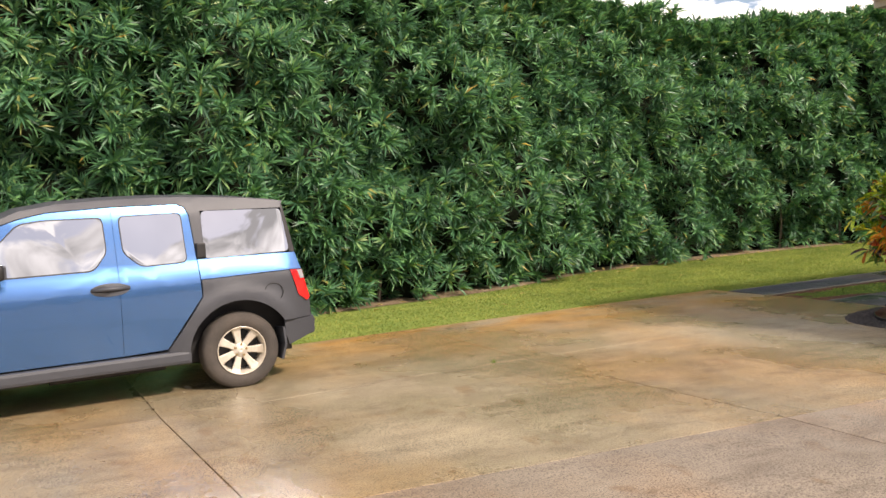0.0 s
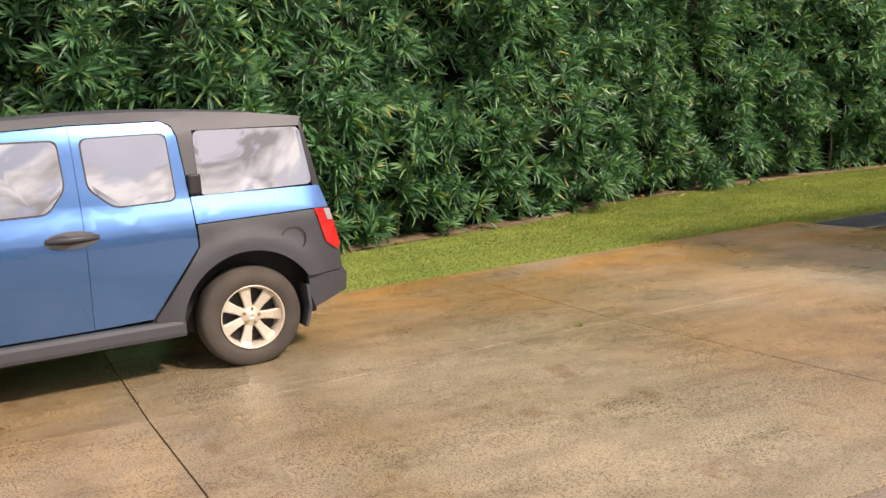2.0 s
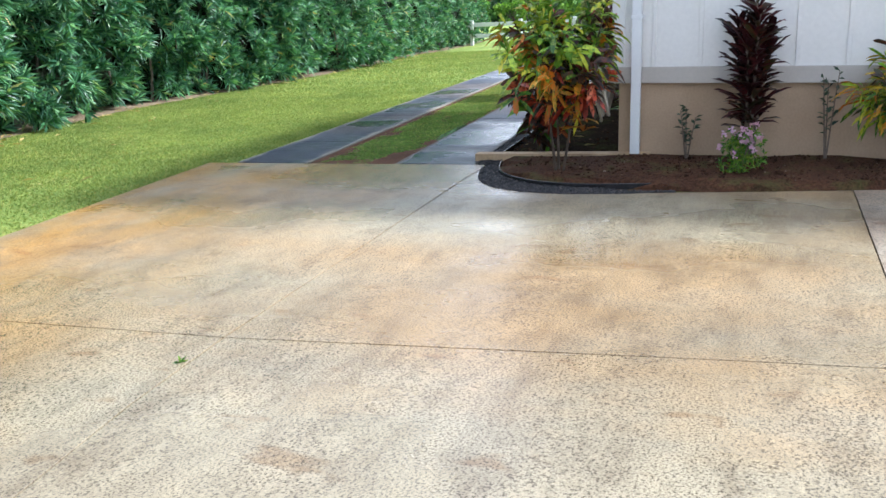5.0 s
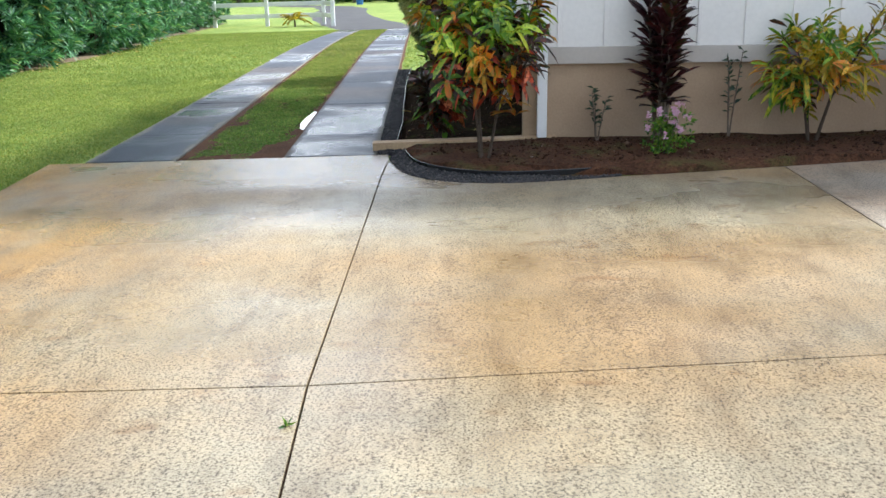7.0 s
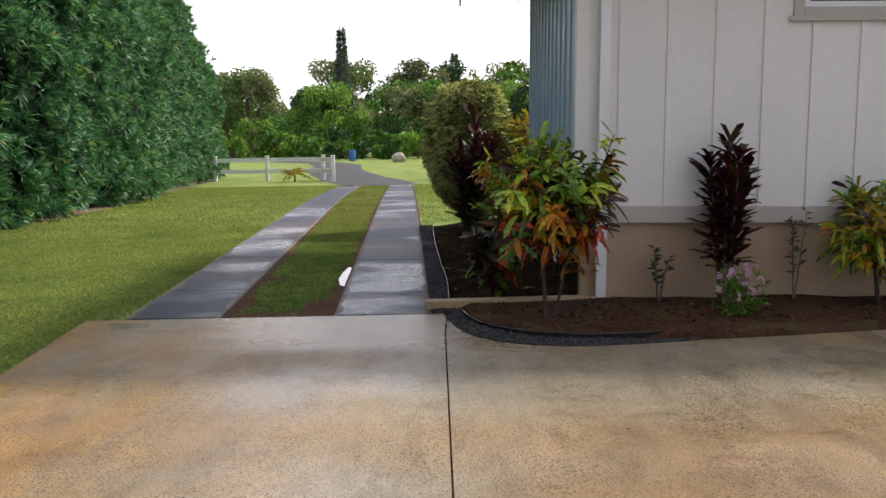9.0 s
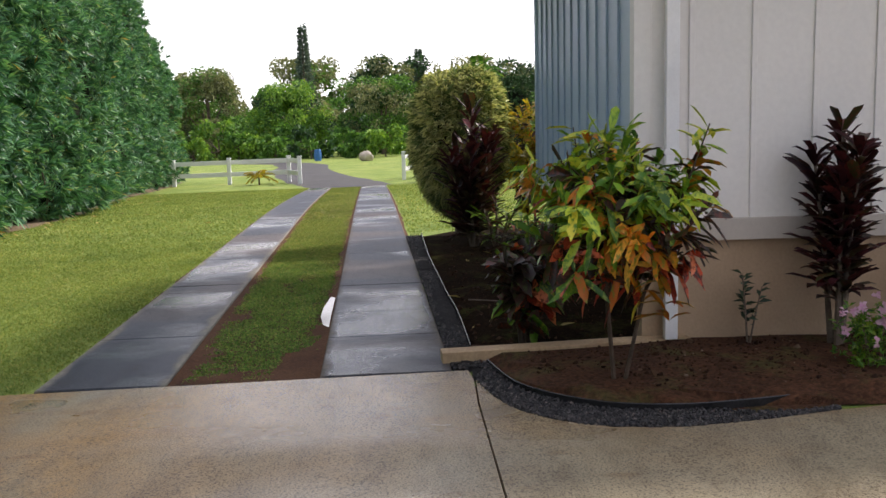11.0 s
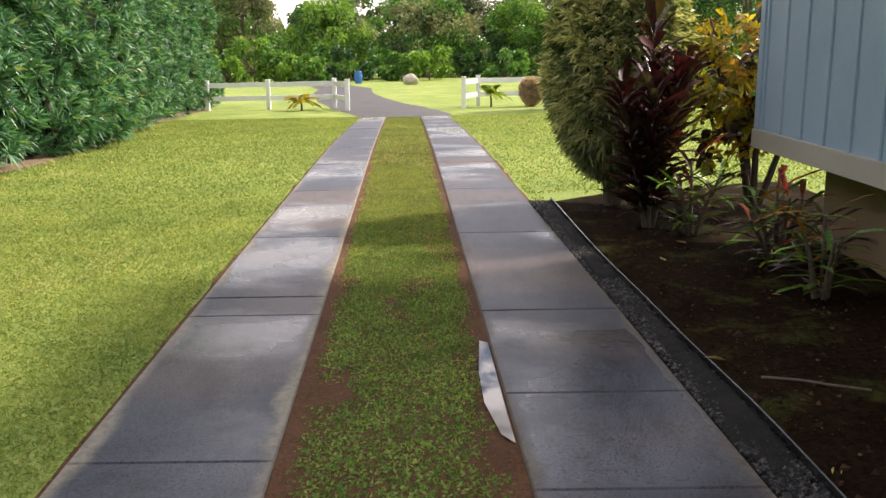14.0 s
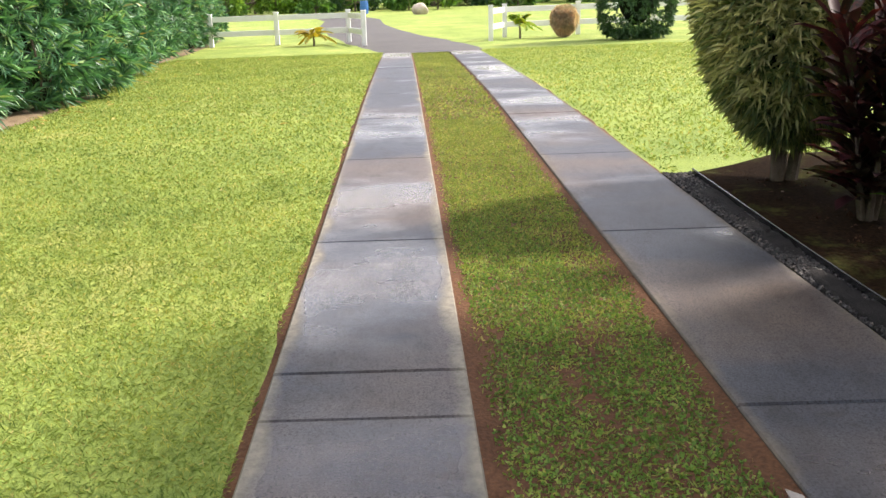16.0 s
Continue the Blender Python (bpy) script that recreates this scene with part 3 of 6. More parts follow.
def house():
    h = thing("house", label="single-storey house with cream board-and-batten walls", category="house")
    wall = part("wall", boxed(WALL_X, WALL_X + 0.16, -9, 3.55, TRIM_HIGH, EAVE + 0.3), M_WALL, h, "cream board siding")
    for i, y in enumerate(np.arange(6.56, -8.8, -0.417)):
        if 3.2 < y < 5.05 and i:
            part("batten", boxed(WALL_X - 0.018, WALL_X, y - 0.019, y + 0.019, TRIM_HIGH, 2.44, 0.004), M_WALL, wall)
        else:
            part("batten", boxed(WALL_X - 0.018, WALL_X, y - 0.019, y + 0.019, TRIM_HIGH, EAVE, 0.004), M_WALL, wall)
    for y0, y1, z0, z1 in ((3.55, WALL_Y, TRIM_HIGH, 2.48), (4.99, WALL_Y, 2.48, 3.12), (3.55, WALL_Y, 3.12, EAVE + 0.3)):
        part("wall", boxed(WALL_X, WALL_X + 0.16, y0, y1, z0, z1), M_WALL, h, "cream board siding")
    part("corner_board", boxed(WALL_X - 0.02, WALL_X + 0.1, WALL_Y - 0.10, WALL_Y + 0.02, TRIM_HIGH, EAVE, 0.004), M_WALL, h)
    blue = part("wall", boxed(WALL_X + 0.16, FAR_X, WALL_Y - 0.16, WALL_Y, TRIM_HIGH, EAVE + 0.3), M_WALL_SHADE, h, "cream board siding tinted blue-grey for shade")
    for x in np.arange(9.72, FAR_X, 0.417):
        part("batten", boxed(x - 0.019, x + 0.019, WALL_Y, WALL_Y + 0.018, TRIM_HIGH, EAVE, 0.004), M_WALL_SHADE, blue)
    part("corner_board", boxed(FAR_X - 0.08, FAR_X + 0.02, WALL_Y - 0.1, WALL_Y + 0.022, TRIM_HIGH, EAVE, 0.004), M_WALL_SHADE, h)
    part("wall", boxed(FAR_X - 0.16, FAR_X, -9, WALL_Y - 0.16, TRIM_HIGH, EAVE + 0.3), M_WALL_SHADE, h)
    part("wall", boxed(WALL_X + 0.16, FAR_X - 0.16, -9, -8.84, TRIM_HIGH, EAVE + 0.3), M_WALL, h)
    part("skirt_board", boxed(WALL_X - 0.035, WALL_X + 0.1, -9, WALL_Y + 0.02, TRIM_LOW, TRIM_HIGH, 0.006), M_TRIM, h, "beige painted skirt board")
    part("skirt_board", boxed(WALL_X + 0.1, FAR_X + 0.03, WALL_Y - 0.08, WALL_Y + 0.035, TRIM_LOW, TRIM_HIGH, 0.006), M_TRIM, h, "grey-beige skirt board")
    part("floor_deck", boxed(WALL_X + 0.12, FAR_X - 0.02, -9, WALL_Y - 0.1, TRIM_LOW + 0.02, TRIM_HIGH), M_DARK, h)
    part("foundation", boxed(WALL_X + 0.02, WALL_X + 0.18, -9, WALL_Y - 0.05, -0.3, TRIM_LOW), M_FOUND, h, "tan rendered foundation wall")
    part("foundation", boxed(WALL_X + 0.18, FAR_X - 0.5, WALL_Y - 0.55, WALL_Y - 0.39, -0.3, TRIM_LOW), M_FOUND, h, "tan rendered foundation wall")
    part("foundation", boxed(FAR_X - 0.66, FAR_X - 0.5, -9, WALL_Y - 0.55, -0.3, TRIM_LOW), M_FOUND, h)
    # roof: hipped, with an overhang
    ox0, ox1, oy1, oy0 = WALL_X - 0.62, FAR_X + 0.7, WALL_Y + 1.0, -9.7
    mx, rise = (ox0 + ox1) / 2, 1.15
    bm = bmesh.new()
    v = [bm.verts.new(p) for p in ((ox0, oy0, EAVE + 0.02), (ox1, oy0, EAVE + 0.02), (ox1, oy1, EAVE + 0.02), (ox0, oy1, EAVE + 0.02), (mx, oy0 + 3.3, EAVE + rise), (mx, oy1 - 3.6, EAVE + rise))]
    for f in ((0, 1, 4), (1, 2, 5, 4), (2, 3, 5), (3, 0, 4, 5)):
        bm.faces.new([v[i] for i in f])
    bmesh.ops.solidify(bm, geom=bm.faces[:], thickness=-0.05)
    part("roof", bm, M_ROOF, h, "grey shingle roof")
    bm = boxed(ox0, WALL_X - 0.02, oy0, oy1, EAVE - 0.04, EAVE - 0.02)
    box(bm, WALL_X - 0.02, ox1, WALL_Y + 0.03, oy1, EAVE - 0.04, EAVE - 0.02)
    part("soffit", bm, M_SOFFIT, h, "soffit painted darker for the shade under the eaves")
    part("fascia", boxed(ox0 - 0.03, ox0, oy0, oy1, EAVE - 0.14, EAVE + 0.06, 0.004), M_TRIM, h)
    part("fascia", boxed(ox0 - 0.03, ox1, oy1, oy1 + 0.03, EAVE - 0.14, EAVE + 0.06, 0.004), M_TRIM, h)
    part("gutter", boxed(ox0 - 0.13, ox0 - 0.032, oy0, oy1, EAVE - 0.07, EAVE + 0.04, 0.02), M_WHITE, h, "white metal gutter")
    # downspout with an elbow
    y0 = 6.71
    d = part("downspout", boxed(WALL_X - 0.105, WALL_X - 0.045, y0 - 0.045, y0 + 0.045, -0.05, 2.72, 0.008), M_WHITE, h, "white rectangular downspout")
    bm = bmesh.new()
    box(bm, -0.03, 0.03, -0.045, 0.045, -0.02, 0.56, 0.008)
    bmesh.ops.transform(bm, verts=bm.verts, matrix=Matrix.Translation((WALL_X - 0.075, y0, 2.72)) @ Matrix.Rotation(radians(-38), 4, "Y") @ Matrix.Rotation(radians(22), 4, "X"))
    part("elbow", bm, M_WHITE, d)
    part("strap", boxed(WALL_X - 0.109, WALL_X, y0 - 0.055, y0 + 0.055, 2.66, 2.70, 0.003), M_WHITE, d)
    part("strap", boxed(WALL_X - 0.109, WALL_X, y0 - 0.055, y0 + 0.055, 1.2, 1.235, 0.003), M_WHITE, d)
    # window
    w = part("window", boxed(WALL_X + 0.05, WALL_X + 0.06, 3.55, 4.99, 2.48, 3.12), M_GLASS, h, "dark high window pane")
    bm = boxed(WALL_X + 0.0, WALL_X + 0.06, 4.94, 4.99, 2.48, 3.12, 0.003)
    for a in ((3.55, 3.60, 2.48, 3.12), (3.60, 4.94, 2.48, 2.53), (3.60, 4.94, 3.07, 3.12)):
        box(bm, WALL_X, WALL_X + 0.06, *a, 0.003)
    box(bm, WALL_X, WALL_X + 0.06, 4.225, 4.275, 2.53, 3.07, 0.003)
    part("frame", bm, M_WHITE, w, "white window frame")
    bm = boxed(WALL_X - 0.025, WALL_X, 4.99, 5.08, 2.38, 3.2, 0.003)
    box(bm, WALL_X - 0.025, WALL_X, 3.46, 3.55, 2.38, 3.2, 0.003)
    box(bm, WALL_X - 0.03, WALL_X, 3.55, 4.99, 2.39, 2.48, 0.003)
    box(bm, WALL_X - 0.03, WALL_X, 3.55, 4.99, 3.12, 3.2, 0.003)
    part("casing", bm, M_TRIM, w, "beige window casing")
    part("sill", boxed(WALL_X - 0.05, WALL_X - 0.026, 3.43, 5.12, 2.36, 2.40, 0.004), M_TRIM, w)
    return h


house()


def back_building():
    """The plain building behind the walker, which closes the yard to the south."""
    g = thing("garage", label="plain cream garage building closing the yard", category="garage")
    part("wall", boxed(-11, 9.0, -9.2, -9.0, -0.2, 3.4), M_WALL, g)
    part("wall", boxed(-11.2, -11, -9.2, 2.5, -0.2, 3.4), M_WALL, g)
    bm = bmesh.new()
    v = [bm.verts.new(p) for p in ((-11.6, -9.9, 3.3), (9.2, -9.9, 3.3), (9.2, -14, 5.0), (-11.6, -14, 5.0))]
    bm.faces.new(v)
    bmesh.ops.solidify(bm, geom=bm.faces[:], thickness=-0.06)
    part("roof", bm, M_ROOF, g)


back_building()

# wooden board and black edging
bm = boxed(0, 1.7, -0.07, 0.07, -0.06, 0.045, 0.006)
b = part("wooden_board", bm, M_WOOD)
b.matrix_basis = pose(9.06, 8.27, gz(9.1, 8.2) + 0.025, 0, -0.8, -85.5)
tagged(b, "weathered pine board laid flat across the bed", "board")


def ribbon(name, points, height, thick, material, label, category, lift=0.0):
    """A thin upright strip along points on the ground, with a rounded top."""
    bm = bmesh.new()
    rows = []
    for i, (x, y) in enumerate(points):
        a, c = points[max(i - 1, 0)], points[min(i + 1, len(points) - 1)]
        d = Vector((c[0] - a[0], c[1] - a[1])).normalized()
        s = Vector((-d.y, d.x, 0)) * thick / 2
        p, z = Vector((x, y, 0)), gz(x, y) + lift
        rows.append([bm.verts.new(p + k * s + Vector((0, 0, z + h))) for k, h in ((-1, -0.05), (-1, height * 0.8), (-1.5, height * 0.9), (0, height), (1.5, height * 0.9), (1, height * 0.8), (1, -0.05))])
    for r0, r1 in zip(rows, rows[1:]):
        for k in range(6):
            bm.faces.new((r0[k], r0[k + 1], r1[k + 1], r1[k]))
    return tagged(part(name, bm, material, smooth=True), label, category)


ribbon("garden_edging", EDGE_LONG, 0.05, 0.008, M_RUBBER_EDGE, "black plastic garden edging beside the cinder strip", "garden edging")
ribbon("garden_edging", EDGE_BED, 0.035, 0.008, M_RUBBER_EDGE, "curved black plastic garden edging round the flower bed", "garden edging")


def cinders():
    """Black lava cinders filling the strip between concrete and edging."""
    g = np.random.default_rng(11)
    spots = []
    for _ in range(9000):
        x = g.uniform(8.85, 16.45)
        lo, hi = float(np.interp(x, [p[0] for p in EDGE_LONG], [p[1] for p in EDGE_LONG])), strip_out_r(x)
        if x < 9.4:
            lo = 7.97
        if hi > lo:
            spots.append((x, g.uniform(lo, hi)))
    inner = [Vector(p) for p in EDGE_BED]
    outer = [Vector(p) for p in spline(BED_CURVE[1:9])]
    for _ in range(6500):
        t = g.uniform(0, 1)
        ki, ko = t * (len(inner) - 1.001), t * (len(outer) - 1.001)
        a, b2 = inner[int(ki)].lerp(inner[int(ki) + 1], ki % 1), outer[int(ko)].lerp(outer[int(ko) + 1], ko % 1)
        full = 1 - 0.8 * smoothstep(0.62, 1.0, t)
        if g.uniform() < full:
            spots.append(tuple(b2.lerp(a, min(g.uniform(0, 1), g.uniform(0.3, 1.3)) * full)))
    verts, faces = [], []
    base = np.array([(1, 0, 0), (0, 1, 0), (-1, 0, 0), (0, -1, 0), (0, 0, 1), (0, 0, -1)], float)
    tri = [(0, 1, 4), (1, 2, 4), (2, 3, 4), (3, 0, 4), (1, 0, 5), (2, 1, 5), (3, 2, 5), (0, 3, 5)]
    for x, y in spots:
        r = g.uniform(0.006, 0.016)
        o = len(verts)
        k = base * r * g.uniform(0.6, 1.3, (6, 3)) @ np.array(Euler(g.uniform(0, 6.3, 3)).to_matrix())
        verts += (k + (x, y, gz(x, y) + g.uniform(-0.006, 0.005))).tolist()
        faces += [tuple(o + i for i in f) for f in tri]
    ob = raw("cinder_gravel", verts, faces, M_STONES)
    tagged(ob, "loose black lava cinders between edging and concrete", "gravel", kind="stuff")


cinders()


def clods():
    """Crumbs of soil and small stones lying on the beds."""
    g = np.random.default_rng(17)
    verts, faces = [], []
    base = np.array([(1, 0, 0), (0, 1, 0), (-1, 0, 0), (0, -1, 0), (0, 0, 0.7), (0, 0, -0.7)], float)
    tri = [(0, 1, 4), (1, 2, 4), (2, 3, 4), (3, 0, 4), (1, 0, 5), (2, 1, 5), (3, 2, 5), (0, 3, 5)]
    for k in range(5200):
        x, y = (g.uniform(8.0, 9.15), g.uniform(3.0, 7.7)) if k < 3200 else (g.uniform(9.4, 16.2), g.uniform(6.4, 8.1))
        if x < 8.45 and y > 7.3:
            continue
        r = 0.004 + g.exponential(0.005)
        lift = (0.05 if k < 3200 else 0.03) + 0.035 * noise.noise(Vector((x * 1.7, y * 1.7, 3)))
        o = len(verts)
        p = base * r * g.uniform(0.6, 1.3, (6, 3)) @ np.array(Euler(g.uniform(0, 6.3, 3)).to_matrix())
        verts += (p + (x, y, gz(x, y) + lift)).tolist()
        faces += [tuple(o + i for i in f) for f in tri]
    tagged(raw("soil_clods", verts, faces, M_CLOD), "crumbs of red soil and small stones on the beds", "soil", kind="stuff")


clods()
sheet("cinder_bed", [(8.83, 7.98), (9.3, 8.04), *EDGE_LONG[1:], (16.5, 8.62), (13, 8.42), (9.2, 8.23), (8.83, 8.2)], 0.012, M_CINDER, "black cinder strip beside the concrete", "gravel bed", 0.15)
ring_in, ring_out = spline([(9.12, 8.02), *EDGE_BED[::8]], 6), spline(BED_CURVE[0:9], 6)
ring_n = 40
pick = lambda line, t: Vector(line[min(int(t * (len(line) - 1)), len(line) - 1)])


def ring(name, taper, z, material, label):
    verts = []
    for i in range(ring_n + 1):
        a, c = pick(ring_in, i / ring_n), pick(ring_out, i / ring_n)
        narrow = 1 - taper * smoothstep(0.62, 1.0, i / ring_n)
        for k in (-0.02, 0.25, 0.5, 0.75, 1.0):
            q = c.lerp(a, (1 - k) * narrow)
            verts.append((q.x, q.y, gz(q.x, q.y) + z - (0.01 if k > 0.9 else 0)))
    faces = [(i * 5 + j, i * 5 + j + 1, i * 5 + j + 6, i * 5 + j + 5) for i in range(ring_n) for j in range(4)]
    tagged(raw(name, verts, faces, material, smooth=True), label, "gravel bed", kind="structure")


ring("cinder_bed_2", 0.8, -0.004, M_CINDER, "black cinder border round the flower bed")
ring("flower_bed_2", 0.0, -0.013, M_SOIL, "red-brown soil at the rim of the flower bed")


# ---- fence ----
def fence(name, posts, label, top=1.06):
    f = thing(name, label=label, category="fence")
    for x, y in posts:
        z = gz(x, y)
        bm = boxed(x - 0.075, x + 0.075, y - 0.075, y + 0.075, z - 0.1, z + top, 0.008)
        p = part("post", bm, M_WHITE, f)
        part("cap", boxed(x - 0.09, x + 0.09, y - 0.09, y + 0.09, z + top, z + top + 0.035, 0.012), M_WHITE, p)
    for (x0, y0), (x1, y1) in zip(posts, posts[1:]):
        for h in (top - 0.16, top - 0.66):
            a, c = Vector((x0, y0, gz(x0, y0) + h)), Vector((x1, y1, gz(x1, y1) + h))
            bm = boxed(0, (c - a).length, -0.022, 0.022, -0.09, 0.09, 0.006)
            r = part("rail", bm, M_WHITE, f)
            r.matrix_basis = Matrix.Translation(a) @ (c - a).to_track_quat("X", "Z").to_matrix().to_4x4()
    return f


fence("fence", [(42.0, 26.0), (42.0, 23.6), (42.0, 21.2), (42.0, 18.8), (42.0, 16.48), (42.0, 13.97), (39.7, 13.22)], "white painted two-rail timber fence with a return at the gate")
fence("fence", [(39.9, 9.1), (41.8, 8.55), (42.0, 6.0), (42.0, 3.4), (42.0, 0.9), (42.0, -1.6), (42.0, -4.0)], "white painted two-rail timber fence beside the gate")


# ---- car ----
M_PAINT, _n, _l, _b = nodes_of("blue_metallic_paint", 0.26, 0.75, 0.5)
_b.inputs["Coat Weight"].default_value, _b.inputs["Coat Roughness"].default_value = 0.9, 0.03
_l.new(ramp_node(_n, _l, noise_node(_n, _l, 900, 2), [(0.35, (0.045, 0.135, 0.33)), (0.65, (0.07, 0.19, 0.43))]), _b.inputs["Base Color"])
M_CLAD = surface("grey_moulded_plastic", (0.042, 0.046, 0.055), (0.058, 0.063, 0.073), 2.5, 0.5, 260, 0.12, grain=0.15)
M_TINT, _n, _l, _b = nodes_of("mirror_tinted_glass", 0.015, 1.0, 0.5)
_l.new(ramp_node(_n, _l, noise_node(_n, _l, 1.2, 3), [(0.3, (0.36, 0.38, 0.40)), (0.7, (0.42, 0.44, 0.46))]), _b.inputs["Base Color"])
M_SEAL = surface("black_rubber_seal", (0.010, 0.010, 0.011), (0.018, 0.018, 0.019), 8, 0.55, 90, 0.05)
M_TYRE = surface("dusty_tyre_rubber", (0.045, 0.040, 0.035), (0.085, 0.072, 0.06), 5, 0.85, 120, 0.3)
M_ALLOY = surface("soil_stained_alloy", (0.52, 0.46, 0.36), (0.72, 0.68, 0.60), 7, 0.38, 60, 0.05, metal=0.35, grain=0.12)
M_BRASS = surface("dull_brass_nut", (0.30, 0.21, 0.08), (0.42, 0.31, 0.14), 20, 0.4, 90, 0.05, metal=0.7)
M_LAMP_RED, _n, _l, _b = nodes_of("red_lamp_plastic", 0.12, 0, 0.6)
_l.new(ramp_node(_n, _l, noise_node(_n, _l, 14, 2), [(0.3, (0.50, 0.012, 0.015)), (0.7, (0.68, 0.03, 0.025))]), _b.inputs["Base Color"])
M_LAMP_CLEAR = surface("smoked_clear_lens", (0.25, 0.25, 0.26), (0.36, 0.36, 0.37), 8, 0.15, 60, 0)


def half_width(x, z):
    """Half the car's width at a place on its side: tumblehome above the belt, rounded ends."""
    w = float(np.interp(z, [0.2, 0.45, 0.75, 0.94, 0.99, 1.04, 1.09, 1.14, 1.19, 1.60, 1.70, 1.76], [0.835, 0.863, 0.888, 0.893, 0.890, 0.880, 0.864, 0.846, 0.830, 0.745, 0.705, 0.665]))
    if x < -0.42:
        w -= 0.55 * (-0.42 - x) ** 2 * (1 + 1.2 * max(0, z - 1.0))
    if x > 2.85:
        w -= 0.55 * (x - 2.85) ** 2
    return w


def arch(cx, a0, a1, r=0.455, n=20):
    return [(cx + r * math.cos(radians(a0 + (a1 - a0) * k / n)), 0.35 + r * math.sin(radians(a0 + (a1 - a0) * k / n))) for k in range(n + 1)]


def panel(name, outline, material, parent, proud=0.0, side=1, label="", flare=(), thick=0.012, step=0.07):
    """A body panel cut to an outline in side view and bent over the car's side."""
    bm = bmesh.new()
    f = bm.faces.new([bm.verts.new((x, 0, z)) for x, z in outline])
    f.normal_update()
    bmesh.ops.triangulate(bm, faces=[f])
    for axis in (0, 2):
        lo, hi = min(p[axis // 2] for p in outline), max(p[axis // 2] for p in outline)
        c = math.floor(lo / step) * step + step
        while c < hi:
            co, no = Vector((c, 0, 0)) if axis == 0 else Vector((0, 0, c)), Vector((1, 0, 0)) if axis == 0 else Vector((0, 0, 1))
            bmesh.ops.bisect_plane(bm, geom=bm.verts[:] + bm.edges[:] + bm.faces[:], dist=0.0005, plane_co=co, plane_no=no)
            c += step
    for v in bm.verts:
        y = half_width(v.co.x, v.co.z) + proud
        for cx in flare:
            d = math.hypot(v.co.x - cx, v.co.z - 0.35)
            y += 0.03 * math.exp(-((d - 0.46) / 0.12) ** 4)
        v.co.y = y * side
    bm.normal_update()
    if sum(f.normal.y for f in bm.faces) * side < 0:
        bmesh.ops.reverse_faces(bm, faces=bm.faces[:])
    for f in bm.faces:
        f.smooth = True
    for e in bm.edges:
        e.smooth = not e.is_boundary
    rim = bmesh.ops.extrude_edge_only(bm, edges=[e for e in bm.edges if e.is_boundary])
    for v in rim["geom"]:
        if isinstance(v, bmesh.types.BMVert):
            v.co.y -= side * thick
    return part(name, bm, material, parent, label, smooth=False)


def lathe(bm, profile, sides=40):
    """A ring turned about the y axis from (radius, y) points, closed round the profile."""
    rings = [[bm.verts.new((r * math.cos(k * math.tau / sides), y, r * math.sin(k * math.tau / sides))) for k in range(sides)] for r, y in profile]
    for r0, r1 in zip(rings, rings[1:] + rings[:1]):
        for k in range(sides):
            bm.faces.new((r0[k], r0[(k + 1) % sides], r1[(k + 1) % sides], r1[k]))
    bmesh.ops.recalc_face_normals(bm, faces=bm.faces[:])
    return bm


def wheel(car, x, side, turn):
    bm = lathe(bmesh.new(), [(0.206, 0.10), (0.217, 0.108), (0.213, 0.09), (0.198, 0.075), (0.188, 0.03), (0.183, -0.09), (0.21, -0.1), (0.21, -0.06), (0.192, -0.02)], 48)
    w = part("wheel", bm, M_ALLOY, car, "soil-stained seven-spoke alloy wheel", smooth=True)
    w.matrix_basis = pose(x, side * 0.755, 0.345, 0, 0, 0 if side > 0 else 180) @ pose(0, 0, 0, 0, turn, 0)
    bm = lathe(bmesh.new(), [(0.211, 0.085), (0.224, 0.102), (0.27, 0.112), (0.318, 0.103), (0.335, 0.085), (0.345, 0.05), (0.347, 0), (0.345, -0.05), (0.335, -0.085), (0.31, -0.105), (0.24, -0.105), (0.211, -0.09)], 48)
    part("tyre", bm, M_TYRE, w, "dusty black tyre", smooth=True)
    part("brake_disc", lathe(bmesh.new(), [(0.02, 0.0), (0.178, 0.0), (0.178, -0.02), (0.02, -0.02)], 32), M_SEAL, w)
    bm = lathe(bmesh.new(), [(0.001, 0.078), (0.03, 0.078), (0.034, 0.07), (0.06, 0.062), (0.072, 0.05), (0.07, 0.0), (0.001, 0.0)], 24)
    part("hub", bm, M_ALLOY, w, smooth=True)
    for k in range(7):
        bm = bmesh.new()
        pts = [(0.05, 0.026, 0.056), (0.11, 0.028, 0.062), (0.175, 0.037, 0.072), (0.202, 0.046, 0.082)]
        rows = [[bm.verts.new((s * hw * q, y - d, r)) for s, q, d in ((-1, 1, 0.03), (-1, 1, 0.006), (-1, 0.75, 0.0), (1, 0.75, 0.0), (1, 1, 0.006), (1, 1, 0.03))] for r, hw, y in pts]
        for r0, r1 in zip(rows, rows[1:]):
            for j in range(6):
                bm.faces.new((r0[j], r0[(j + 1) % 6], r1[(j + 1) % 6], r1[j]))
        bm.faces.new(rows[0])
        bm.faces.new(rows[-1][::-1])
        bmesh.ops.recalc_face_normals(bm, faces=bm.faces[:])
        bmesh.ops.rotate(bm, verts=bm.verts, cent=(0, 0, 0), matrix=Matrix.Rotation(k * math.tau / 7, 3, "Y"))
        part("spoke", bm, M_ALLOY, w)
    for k in range(5):
        a = (k + 0.5) * math.tau / 5
        bm = lathe(bmesh.new(), [(0.001, 0.076), (0.009, 0.076), (0.012, 0.07), (0.012, 0.04), (0.001, 0.04)], 6)
        bmesh.ops.translate(bm, verts=bm.verts, vec=(0.052 * math.cos(a), 0, 0.052 * math.sin(a)))
        part("lug_nut", bm, M_BRASS, w)


